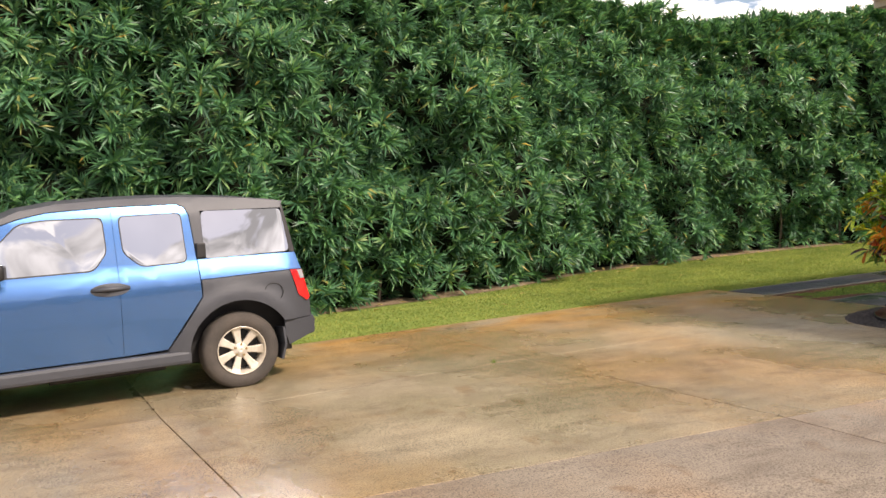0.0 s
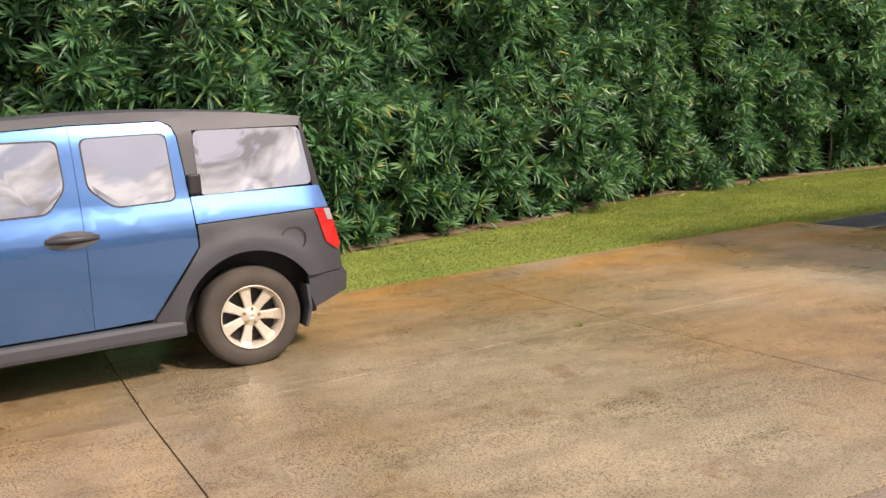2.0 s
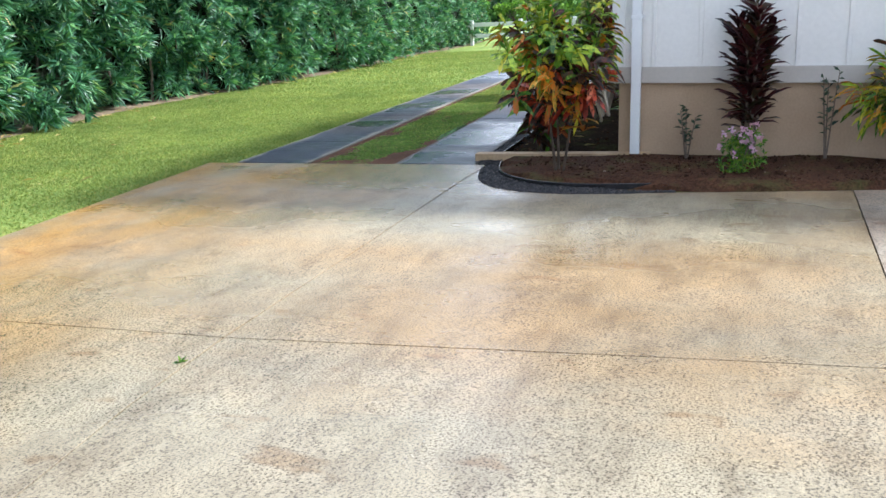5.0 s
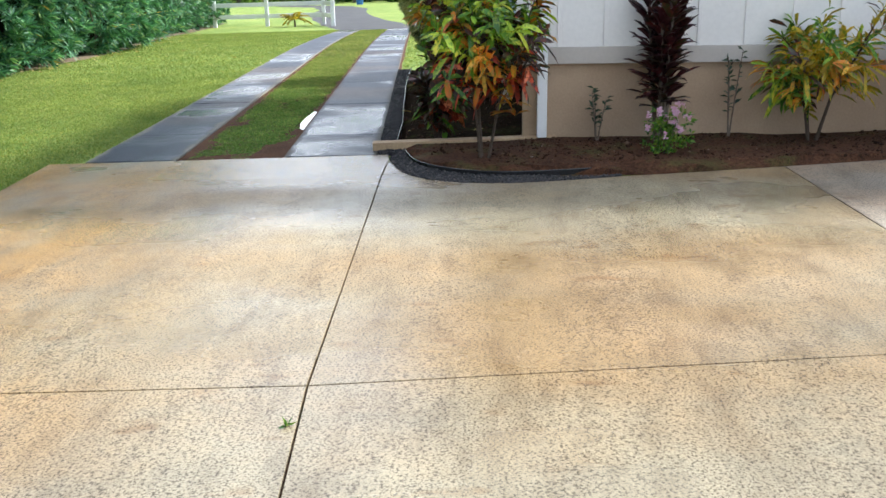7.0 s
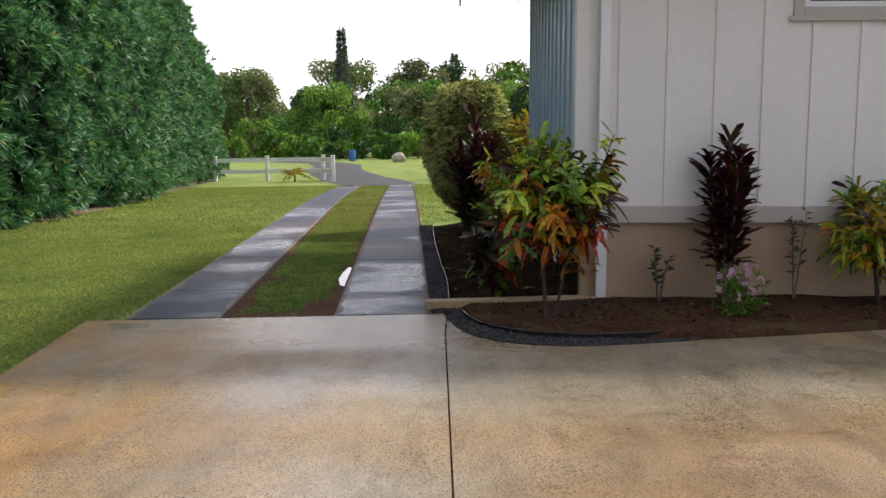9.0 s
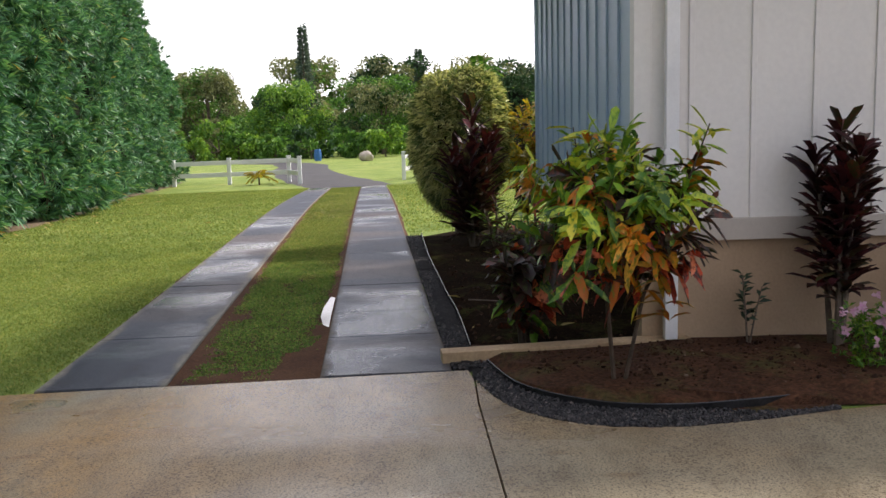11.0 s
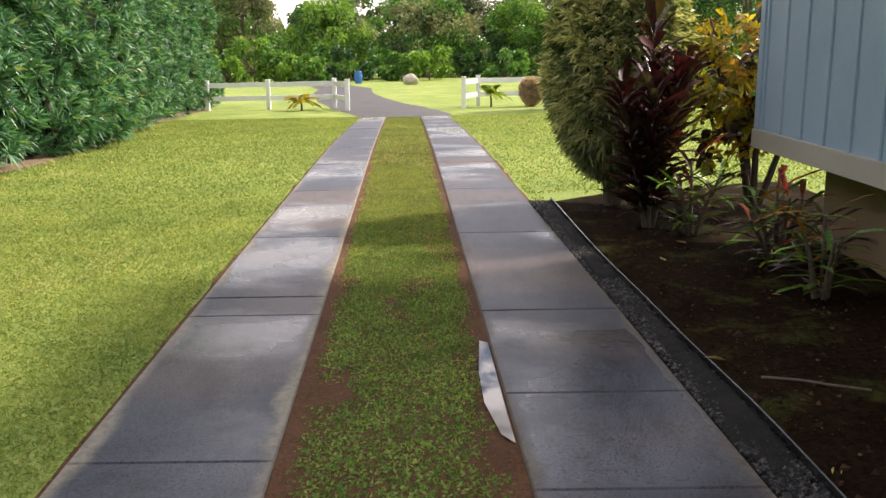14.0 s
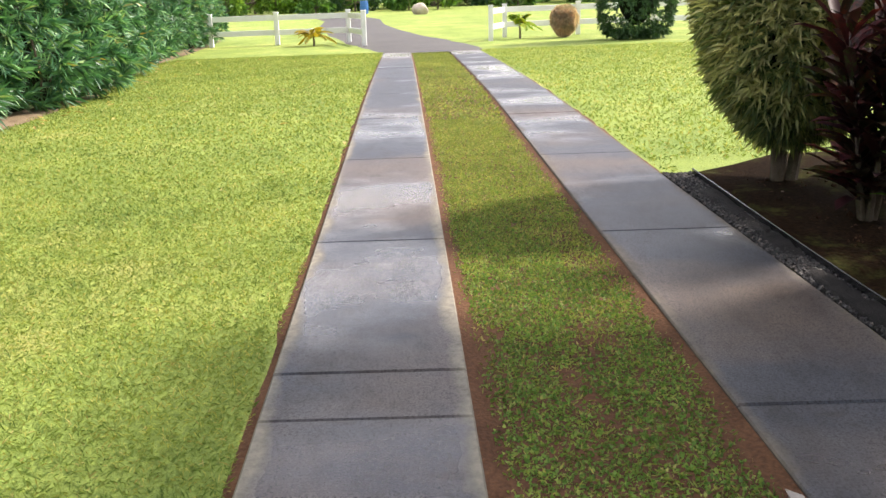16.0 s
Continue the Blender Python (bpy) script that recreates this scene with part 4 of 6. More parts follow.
def loft(rows):
    bm = bmesh.new()
    vs = [[bm.verts.new(p) for p in r] for r in rows]
    for r0, r1 in zip(vs, vs[1:]):
        for k in range(len(r0) - 1):
            bm.faces.new((r0[k], r0[k + 1], r1[k + 1], r1[k]))
    bmesh.ops.recalc_face_normals(bm, faces=bm.faces[:])
    return bm


def rounded(outline, r=0.05, n=4):
    """The outline with its corners rounded off."""
    out = []
    for i, p in enumerate(outline):
        a, b, c = Vector(outline[i - 1]), Vector(p), Vector(outline[(i + 1) % len(outline)])
        k = min(r, (a - b).length * 0.4, (c - b).length * 0.4)
        p0, p1 = b + (a - b).normalized() * k, b + (c - b).normalized() * k
        for j in range(n + 1):
            t = j / n
            out.append(tuple(p0 * (1 - t) ** 2 + b * 2 * t * (1 - t) + p1 * t * t))
    return out


ROOF_TOP = [(-0.52, 1.655), (-0.14, 1.705), (0.23, 1.735), (0.6, 1.752), (0.98, 1.755), (1.38, 1.742), (1.68, 1.70), (1.94, 1.60)]


def car():
    c = thing("car", label="blue boxy sport utility car with grey cladding, parked", category="car")
    # the axle lies half a track in from the hub's outer face
    turn = -174.66
    centre = Vector((1.345, 8.475)) + Vector((math.cos(radians(turn - 90)), math.sin(radians(turn - 90)))) * 0.86
    c.matrix_basis = pose(centre.x, centre.y, gz(centre.x, centre.y), 0, 0, turn) @ Matrix.Diagonal((1.025, 1.025, 1.005, 1))
    for s in (1, -1):
        # doors
        fd = panel("front_door", [(2.075, 1.30), (2.085, 0.78), (2.01, 0.46), (1.91, 0.43), (0.987, 0.43), (0.977, 1.20), (0.985, 1.688), (1.48, 1.672), (1.70, 1.63), (1.87, 1.575)], M_PAINT, c, 0, s, "blue front door")
        rd = panel("rear_door", [(0.984, 0.43), (0.63, 0.44), (0.315, 0.87), (0.325, 1.18), (0.352, 1.58), (0.385, 1.65), (0.44, 1.68), (0.982, 1.688), (0.974, 1.20)], M_PAINT, c, 0, s, "blue rear door")
        panel("window_seal", rounded([(2.02, 1.165), (1.89, 1.41), (1.70, 1.60), (1.50, 1.62), (1.055, 1.612), (1.045, 1.31), (1.16, 1.165)]), M_SEAL, fd, 0.003, s)
        panel("window", rounded([(2.005, 1.175), (1.884, 1.404), (1.695, 1.589), (1.495, 1.609), (1.064, 1.601), (1.054, 1.313), (1.165, 1.175)]), M_TINT, fd, 0.006, s, "tinted side window", step=2)
        panel("window_seal", rounded([(0.935, 1.612), (0.415, 1.612), (0.405, 1.175), (0.785, 1.168), (0.925, 1.30)]), M_SEAL, rd, 0.003, s)
        panel("window", rounded([(0.926, 1.604), (0.424, 1.604), (0.413, 1.183), (0.783, 1.176), (0.917, 1.303)]), M_TINT, rd, 0.006, s, "tinted rear door window", step=2)
        # handle pocket and bars
        h = part("handle", tube(bmesh.new(), [(1.20, s * 0.884, 1.01), (1.05, s * 0.905, 1.012), (0.90, s * 0.884, 1.01)], [0.018, 0.02, 0.018], 8), M_CLAD, fd, "grey door handle bar", smooth=True)
        pts = [(1.055 + 0.155 * math.cos(a), 1.005 + 0.055 * math.sin(a)) for a in np.linspace(0, math.tau, 24)[:-1]]
        panel("handle_pocket", pts, M_CLAD, fd, 0.004, s, "grey oval handle surround")
        # flat black oval laid on the door for the shade in the handle's hollow
        panel("handle_recess", [(1.12 + 0.07 * math.cos(a), 1.0 + 0.042 * math.sin(a)) for a in np.linspace(0, math.tau, 20)[:-1]], M_SEAL, fd, 0.007, s)
        # rear quarter
        panel("belt_panel", [(0.312, 1.018), (0.318, 1.19), (0.0, 1.19), (-0.56, 1.185), (-0.575, 1.18), (-0.615, 1.03), (-0.47, 1.035)], M_PAINT, c, 0, s, "blue quarter panel")
        q = panel("rear_cladding", [(0.308, 1.012), (0.306, 0.87), (0.62, 0.43), (0.60, 0.385), *arch(0, 4, 150), (-0.41, 0.578), (-0.70, 0.585), (-0.69, 0.74), (-0.615, 1.025), (-0.47, 1.028)], M_CLAD, c, 0.008, s, "grey plastic rear wing cladding", (0.0,), step=0.045)
        if s > 0:
            ring = lathe(bmesh.new(), [(0.083, 0.0), (0.088, 0.004), (0.083, 0.006), (0.080, 0.003)], 32)
            bmesh.ops.translate(ring, verts=ring.verts, vec=(-0.31, half_width(-0.31, 0.845) + 0.0175, 0.845))
            part("fuel_flap", ring, M_SEAL, q, "round fuel flap outline")
        panel("quarter_window", rounded([(0.248, 1.612), (-0.475, 1.592), (-0.515, 1.20), (0.258, 1.192)]), M_TINT, c, 0.004, s, "large tinted rear side window", step=2)
        panel("pillar_trim", [(-0.478, 1.615), (-0.517, 1.192), (-0.578, 1.187), (-0.50, 1.64)], M_SEAL, c, 0.002, s)
        panel("roof_side", [(2.078, 1.31), (1.873, 1.582), (1.70, 1.638), (1.48, 1.68), (0.99, 1.696), (0.44, 1.688), (0.375, 1.655), (0.345, 1.58), (0.32, 1.195), (0.26, 1.195), (0.25, 1.615), (-0.477, 1.60), (-0.50, 1.645), (-0.52, 1.66), (-0.14, 1.708), (0.23, 1.737), (0.6, 1.755), (0.98, 1.757), (1.38, 1.744), (1.68, 1.702), (1.945, 1.60), (2.11, 1.33)], M_CLAD, c, 0.003, s, "dark grey roof rail")
        # tail lamp
        lamp = panel("tail_lamp", [(-0.485, 1.03), (-0.615, 1.025), (-0.635, 0.94), (-0.69, 0.76), (-0.655, 0.735), (-0.56, 0.80), (-0.535, 0.88)], M_LAMP_RED, c, 0.02, s, "red tail lamp", thick=0.03, step=0.05)
        panel("reversing_lens", [(-0.56, 1.026), (-0.613, 1.022), (-0.632, 0.945), (-0.585, 0.945)], M_LAMP_CLEAR, lamp, 0.025, s, "smoked clear lens")
        # front wing
        panel("front_wing", [(2.09, 1.0), (2.082, 1.165), (2.25, 1.175), (2.45, 1.175), (2.9, 1.115), (3.2, 1.04), (3.36, 0.95), (3.34, 0.87), (2.66, 0.99)], M_PAINT, c, 0, s, "blue front wing")
        panel("front_cladding", [(2.09, 0.99), (2.098, 0.78), (2.022, 0.47), (2.06, 0.42), *arch(2.575, 172, 4), (3.02, 0.33), (3.35, 0.36), (3.45, 0.55), (3.42, 0.75), (3.35, 0.86), (2.66, 0.98)], M_CLAD, c, 0.008, s, "grey plastic front wing cladding", (2.575,), step=0.045)
        # sill, flaps
        part("side_sill", boxed(0.44, 2.08, s * 0.74, s * 0.90, 0.30, 0.415, 0.03), M_CLAD, c, "grey plastic side sill")
        bm = loft([[(-0.39, s * 0.66, 0.50), (-0.39, s * 0.91, 0.52)], [(-0.40, s * 0.66, 0.36), (-0.40, s * 0.91, 0.36)], [(-0.365, s * 0.68, 0.22), (-0.365, s * 0.89, 0.22)]])
        bmesh.ops.solidify(bm, geom=bm.faces[:], thickness=0.02)
        part("mud_flap", bm, M_CLAD, c, "grey mud flap")
        bm = loft([[(2.15, s * 0.66, 0.45), (2.15, s * 0.91, 0.47)], [(2.13, s * 0.66, 0.32), (2.13, s * 0.91, 0.32)], [(2.10, s * 0.68, 0.2), (2.10, s * 0.89, 0.2)]])
        bmesh.ops.solidify(bm, geom=bm.faces[:], thickness=0.02)
        part("mud_flap", bm, M_CLAD, c, "grey mud flap")
        # mirror
        m = part("door_mirror", boxed(1.83, 1.98, s * 0.93, s * 1.12, 1.17, 1.30, 0.035), M_SEAL, c, "black door mirror", smooth=True)
        part("mirror_foot", boxed(1.93, 2.02, s * 0.83, s * 0.96, 1.165, 1.215, 0.012), M_SEAL, m)
        part("mirror_shell", boxed(1.815, 1.835, s * 0.95, s * 1.105, 1.185, 1.285, 0.008), M_CLAD, m)
        if s > 0:
            part("door_latch", boxed(0.245, 0.325, 0.77, 0.85, 1.205, 1.335, 0.012), M_SEAL, c, "black latch cover")
        for x, t in ((0.0, 9), (2.575, 24)):
            wheel(c, x, s, t)
    # roof, screen, bonnet, ends
    rows = []
    for x, z in ROOF_TOP:
        w = half_width(x, z)
        rows.append([(x, w * k, z + 0.035 * (1 - k * k)) for k in np.linspace(-1, 1, 13)])
    part("roof", loft(rows), M_CLAD, c, "dark grey roof", smooth=True)
    rows = [[(x + 0.05 * (1 - k * k), w * k, z + 0.02 * (1 - k * k)) for k in np.linspace(-1, 1, 9)] for x, z, w in ((1.945, 1.60, 0.72), (2.12, 1.45, 0.755), (2.30, 1.28, 0.79), (2.44, 1.165, 0.81))]
    part("windscreen", loft(rows), M_GLASS, c, "dark windscreen", smooth=True)
    for s in (1, -1):
        bm = loft([[(2.115, s * 0.80, 1.325), (2.08, s * 0.815, 1.315)], [(1.955, s * 0.735, 1.605), (1.93, s * 0.745, 1.60)]])
        tube(bm, [(1.95, s * 0.735, 1.60), (2.28, s * 0.80, 1.27), (2.43, s * 0.82, 1.165)], 0.025, 6)
        part("pillar", bm, M_CLAD, c, "grey windscreen pillar")
        bm = loft([[(2.08, s * 0.853, 1.165), (2.08, s * 0.84, 1.31)], [(2.25, s * 0.845, 1.172), (2.25, s * 0.82, 1.25)], [(2.43, s * 0.84, 1.176), (2.43, s * 0.83, 1.18)]])
        part("cowl_panel", bm, M_PAINT, c)
    part("scuttle", boxed(2.36, 2.56, -0.82, 0.82, 1.12, 1.185, 0.02), M_SEAL, c, "black wiper scuttle")
    rows = [[(x, half_width(x, 1.1) * 0.985 * k, z + 0.05 * (1 - k * k)) for k in np.linspace(-1, 1, 11)] for x, z in ((2.50, 1.17), (2.9, 1.115), (3.2, 1.035), (3.36, 0.95))]
    part("bonnet", loft(rows), M_PAINT, c, "blue bonnet", smooth=True)
    part("front_bumper", boxed(3.30, 3.46, -0.72, 0.72, 0.28, 0.9, 0.06), M_CLAD, c, "grey front bumper")
    b = part("rear_bumper", boxed(-0.765, -0.5, -0.80, 0.80, 0.40, 0.585, 0.05), M_CLAD, c, "grey rear bumper")
    for s in (1, -1):
        panel("bumper_corner", [(-0.40, 0.57), (-0.70, 0.578), (-0.745, 0.55), (-0.735, 0.44), (-0.62, 0.40), (-0.44, 0.345), (-0.405, 0.44)], M_CLAD, b, 0.014, s, thick=0.03)
    rows = [[(x - 0.03 * (1 - k * k), w * k, z) for k in np.linspace(-1, 1, 7)] for x, z, w in ((-0.71, 0.58, 0.83), (-0.69, 0.75, 0.84), (-0.62, 1.02, 0.84), (-0.578, 1.185, 0.82))]
    part("tailgate", loft(rows), M_PAINT, c, "blue tailgate", smooth=True)
    rows = [[(x - 0.03 * (1 - k * k), w * k, z) for k in np.linspace(-1, 1, 7)] for x, z, w in ((-0.578, 1.19, 0.82), (-0.54, 1.42, 0.77), (-0.505, 1.645, 0.715))]
    part("rear_window", loft(rows), M_GLASS, c, "dark rear window", smooth=True)
    bm = boxed(-0.55, 3.25, -0.62, 0.62, 0.26, 0.98)
    box(bm, 0.42, 2.12, -0.78, 0.78, 0.28, 0.5)
    part("underbody", bm, M_SEAL, c, "black underbody")
    bm = tube(bmesh.new(), [(1.55, 0.55, 0.25), (0.6, 0.5, 0.24)], 0.035, 8)
    part("exhaust_pipe", bm, M_SEAL, c)
    # a short tail behind the rear axle
    for ob in [o for o in scene.objects if o.type == "MESH" and c in (o.parent, o.parent.parent if o.parent else None)]:
        for v in ob.data.vertices:
            if v.co.x < -0.42:
                v.co.x = -0.42 + (v.co.x + 0.42) * 0.86
    return c


car()


# ---- planting ----
def leaf_arrays(base, way, up, length, width, droop=0.15, fold=0.25):
    """Arrays of folded leaves, two triangles each: from base along way, with the fold's sides raised to up."""
    way = way / np.linalg.norm(way, axis=1, keepdims=True)
    side = np.cross(way, up)
    side /= np.linalg.norm(side, axis=1, keepdims=True) + 1e-9
    nrm = np.cross(side, way)
    L, W = length[:, None], width[:, None]
    tip = base + way * L - np.array((0, 0, 1.0)) * L * droop
    mid = base + way * L * 0.45 + nrm * W * fold
    return np.stack([base, mid + side * W / 2, tip, mid - side * W / 2], 1)


def curved_leaves(base, way, up, length, width, droop, fold=0.2):
    """Arrays of long leaves that arch over: a midrib of four points with two pairs of margins."""
    way = way / np.linalg.norm(way, axis=1, keepdims=True)
    side = np.cross(way, up)
    side /= np.linalg.norm(side, axis=1, keepdims=True) + 1e-9
    nrm = np.cross(side, way)
    L, W, D = length[:, None], width[:, None], (length * droop)[:, None]
    rib = [base + way * L * t - np.array((0, 0, 1.0)) * D * t * t for t in (0.0, 0.36, 0.8, 1.0)]
    out = [rib[0], rib[1], rib[2], rib[3]]
    for s in (1, -1):
        out += [rib[1] + side * W * 0.42 * s + nrm * W * fold, rib[2] + side * W * 0.46 * s + nrm * W * fold]
    return np.stack(out, 1)


LEAF_FACES = {4: ((0, 1, 2), (0, 2, 3)), 8: ((0, 4, 1), (4, 5, 2, 1), (5, 3, 2), (0, 1, 6), (6, 1, 2, 7), (7, 2, 3))}


def leaf_mesh(name, quads, materials, parent=None, label="", slots=None):
    n, k = quads.shape[:2]
    faces = LEAF_FACES[k]
    me = bpy.data.meshes.new(name)
    me.vertices.add(k * n)
    me.vertices.foreach_set("co", quads.reshape(-1).astype(np.float32))
    order = [i for f in faces for i in f]
    sizes = np.tile([len(f) for f in faces], n)
    me.loops.add(len(order) * n)
    me.loops.foreach_set("vertex_index", (np.arange(n)[:, None] * k + np.array(order)).reshape(-1).astype(np.int32))
    me.polygons.add(len(faces) * n)
    me.polygons.foreach_set("loop_start", (np.cumsum(sizes) - sizes).astype(np.int32))
    me.polygons.foreach_set("loop_total", sizes.astype(np.int32))
    if slots is not None:
        me.polygons.foreach_set("material_index", np.repeat(slots, len(faces)).astype(np.int32))
    if k == 8:
        me.polygons.foreach_set("use_smooth", [True] * (len(faces) * n))
    me.update(calc_edges=True)
    me.validate()
    return link(name, me, materials, parent, label)


def spray(g, n):
    v = g.normal(size=(n, 3))
    return v / np.linalg.norm(v, axis=1, keepdims=True)


def rosettes(g, at, axis, per, length, width, spread=(0.35, 1.25), droop=0.15, broad=False, along=0.08):
    """Whorls of leaves: at each spot per leaves fan out round an axis."""
    n = len(at)
    a = np.repeat(axis / np.linalg.norm(axis, axis=1, keepdims=True), per, 0)
    helper = np.tile(np.array((0.31, 0.2, 0.93)), (len(a), 1))
    e1 = np.cross(a, helper)
    e1 /= np.linalg.norm(e1, axis=1, keepdims=True)
    e2 = np.cross(a, e1)
    th = g.uniform(0, math.tau, len(a))
    ph = g.uniform(*spread, len(a))
    way = a * np.cos(ph)[:, None] + (e1 * np.cos(th)[:, None] + e2 * np.sin(th)[:, None]) * np.sin(ph)[:, None]
    base = np.repeat(at, per, 0) - a * g.uniform(0, along, len(a))[:, None]
    if broad:
        return curved_leaves(base, way, a, g.uniform(*length, len(a)), g.uniform(*width, len(a)), droop * g.uniform(0.4, 2.2, len(a)))
    return leaf_arrays(base, way, a, g.uniform(*length, len(a)), g.uniform(*width, len(a)), droop, 0.25)


M_HEDGE = leaf_material("oleander_leaf", [(0.0, (0.036, 0.110, 0.066)), (0.4, (0.074, 0.205, 0.112)), (0.72, (0.14, 0.34, 0.165)), (0.93, (0.23, 0.45, 0.2)), (0.99, (0.36, 0.48, 0.2)), (1.0, (0.55, 0.36, 0.08))], 0.38, 0.32, 0.45)
# Near-black colour standing for the shade deep inside hedge and shrubs.
M_INNER_SHADE = surface("near_black_inner_shade", (0.006, 0.010, 0.005), (0.018, 0.022, 0.012), 3, 0.95, 30, 0.5, spec=0.1)
HEDGE_LINE = [(-12, 12.8), (-2, 13.2), (1.0, 13.4), (3.4, 13.65), (6.8, 14.4), (9.2, 15.7), (14, 16.35), (21, 15.95), (24, 16.15), (27.5, 16.9), (34, 18.2), (40, 18.9), (46, 19.5)]


def hedge_face(x):
    return float(np.interp(x, [p[0] for p in HEDGE_LINE], [p[1] for p in HEDGE_LINE]))


HEDGE_TOP = [(-12, 6.0), (8, 5.9), (11, 5.35), (13, 5.15), (17, 5.25), (20, 5.75), (23, 6.3), (26, 6.8), (32, 7.2), (38, 7.6), (41, 7.3), (43, 5.8), (46, 4.8)]


def hedge_top(x):
    return float(np.interp(x, [p[0] for p in HEDGE_TOP], [p[1] for p in HEDGE_TOP])) + 0.3 * noise.noise(Vector((x * 0.8, 0, 7))) + 0.28 * noise.noise(Vector((x * 2.3, 0, 3)))


def hedge_bulge(x, z):
    """How far the face stands out: rounded shrubs with clefts between them, fuller above."""
    a = noise.noise(Vector((x * 0.45, z * 0.3, 1.7))) * 0.55
    b = noise.noise(Vector((x * 1.2, z * 1.1, 5.1))) * 0.7
    c = noise.noise(Vector((x * 2.4, z * 2.2, 8.2))) * 0.55
    return a + b + c


def hedge():
    g = np.random.default_rng(3)
    h = thing("hedge", (10, 15, gz(10, 15)), label="tall dense dark green hedge with long narrow leaves", category="hedge")
    inv = Matrix.Translation((-10, -15, -gz(10, 15)))
    sets = []
    for x0, x1, dens, per, ln, wd in ((-7.5, 12, 52, 22, (0.2, 0.34), (0.03, 0.046)), (12, 24, 54, 20, (0.19, 0.32), (0.034, 0.05)), (24, 45.5, 36, 15, (0.2, 0.32), (0.035, 0.055))):
        n = int((x1 - x0) * 5.0 * dens)
        at, ax = [], []
        for _ in range(n):
            x = g.uniform(x0, x1)
            top = hedge_top(x)
            z = g.uniform(0.08, top)
            y = hedge_face(x)
            bulge = hedge_bulge(x, z)
            lean = 0.55 * smoothstep(0.55, 1.0, z / top) ** 2 * 1.6
            foot = 0.04 * (1 - smoothstep(0.0, 0.7, z))
            depth = g.exponential(0.17)
            py = y - bulge + lean + foot + depth - 0.1
            if z > top - 1.5 and noise.noise(Vector((x * 0.9, z * 1.1, 9.3))) > 0.6:
                continue
            at.append((x - 10, py - 15, z + gz(x, py) - gz(10, 15)))
            ax.append((g.normal(0, 0.45), -0.9 + 0.9 * lean + g.normal(0, 0.25), 0.35 + 0.7 * lean + g.normal(0, 0.35)))
        sets.append(rosettes(g, np.array(at), np.array(ax), per, ln, wd, (0.2, 1.45), 0.12))
        # the crown's top, seen from the side
        m = int((x1 - x0) * dens * 2.2)
        at, ax = [], []
        for _ in range(m):
            x = g.uniform(x0, x1)
            y = hedge_face(x) + g.uniform(0.3, 1.6)
            z = hedge_top(x) + 0.22 * noise.noise(Vector((x * 1.6, y * 1.6, 2))) - abs(g.normal(0, 0.5))
            at.append((x - 10, y - 15, z + gz(x, y) - gz(10, 15)))
            ax.append((g.normal(0, 0.4), g.normal(-0.2, 0.4), 1.0))
        sets.append(rosettes(g, np.array(at), np.array(ax), per, ln, wd))
    ob = leaf_mesh("foliage", np.concatenate(sets), M_HEDGE, h)
    tagged(ob, "glossy narrow green leaves in whorls", kind="stuff")
    # near-black filler sheet, added for the shade behind the leaves
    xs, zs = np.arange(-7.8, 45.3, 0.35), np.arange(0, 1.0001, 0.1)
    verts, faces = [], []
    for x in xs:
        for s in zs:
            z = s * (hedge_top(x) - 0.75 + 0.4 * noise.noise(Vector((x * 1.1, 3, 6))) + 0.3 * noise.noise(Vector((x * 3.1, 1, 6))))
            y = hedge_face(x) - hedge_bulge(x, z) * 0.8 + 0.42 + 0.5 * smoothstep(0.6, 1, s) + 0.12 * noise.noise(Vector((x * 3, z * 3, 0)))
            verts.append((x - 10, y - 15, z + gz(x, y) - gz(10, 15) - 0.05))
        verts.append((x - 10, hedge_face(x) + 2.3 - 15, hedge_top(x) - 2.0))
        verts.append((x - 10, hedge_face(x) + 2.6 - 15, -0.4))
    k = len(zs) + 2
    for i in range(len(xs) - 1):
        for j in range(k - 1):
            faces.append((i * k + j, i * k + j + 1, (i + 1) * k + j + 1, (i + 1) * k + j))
    raw("inner_mass", verts, faces, M_INNER_SHADE, h, "near-black filler for the shade inside", smooth=True)
    # bare stems low down
    for i in range(40):
        x = -6.5 + i * 0.85 + g.uniform(-0.2, 0.2)
        y = hedge_face(x) + 0.25 + g.uniform(-0.1, 0.15)
        z = gz(x, y) - gz(10, 15)
        bm = tube(bmesh.new(), [(x - 10, y - 15, z - 0.05), (x - 10 + g.uniform(-0.1, 0.1), y - 15 - 0.05, z + 0.5), (x - 10 + g.uniform(-0.25, 0.25), y - 15, z + 1.3)], [0.035, 0.025, 0.015], 6)
        part("stem", bm, M_BARK, h)


hedge()

M_GRASS = leaf_material("grass_blade", [(0.0, (0.145, 0.225, 0.054)), (0.45, (0.25, 0.33, 0.088)), (0.8, (0.365, 0.415, 0.12)), (0.94, (0.48, 0.46, 0.14)), (1.0, (0.54, 0.44, 0.21))], 0.6, 0.4, 0.25, 0.3)
M_CLOVER = leaf_material("low_clover_and_grass", [(0.0, (0.10, 0.205, 0.05)), (0.5, (0.185, 0.335, 0.08)), (0.85, (0.31, 0.43, 0.11)), (1.0, (0.45, 0.45, 0.17))], 0.6, 0.35, 0.25, 0.5)


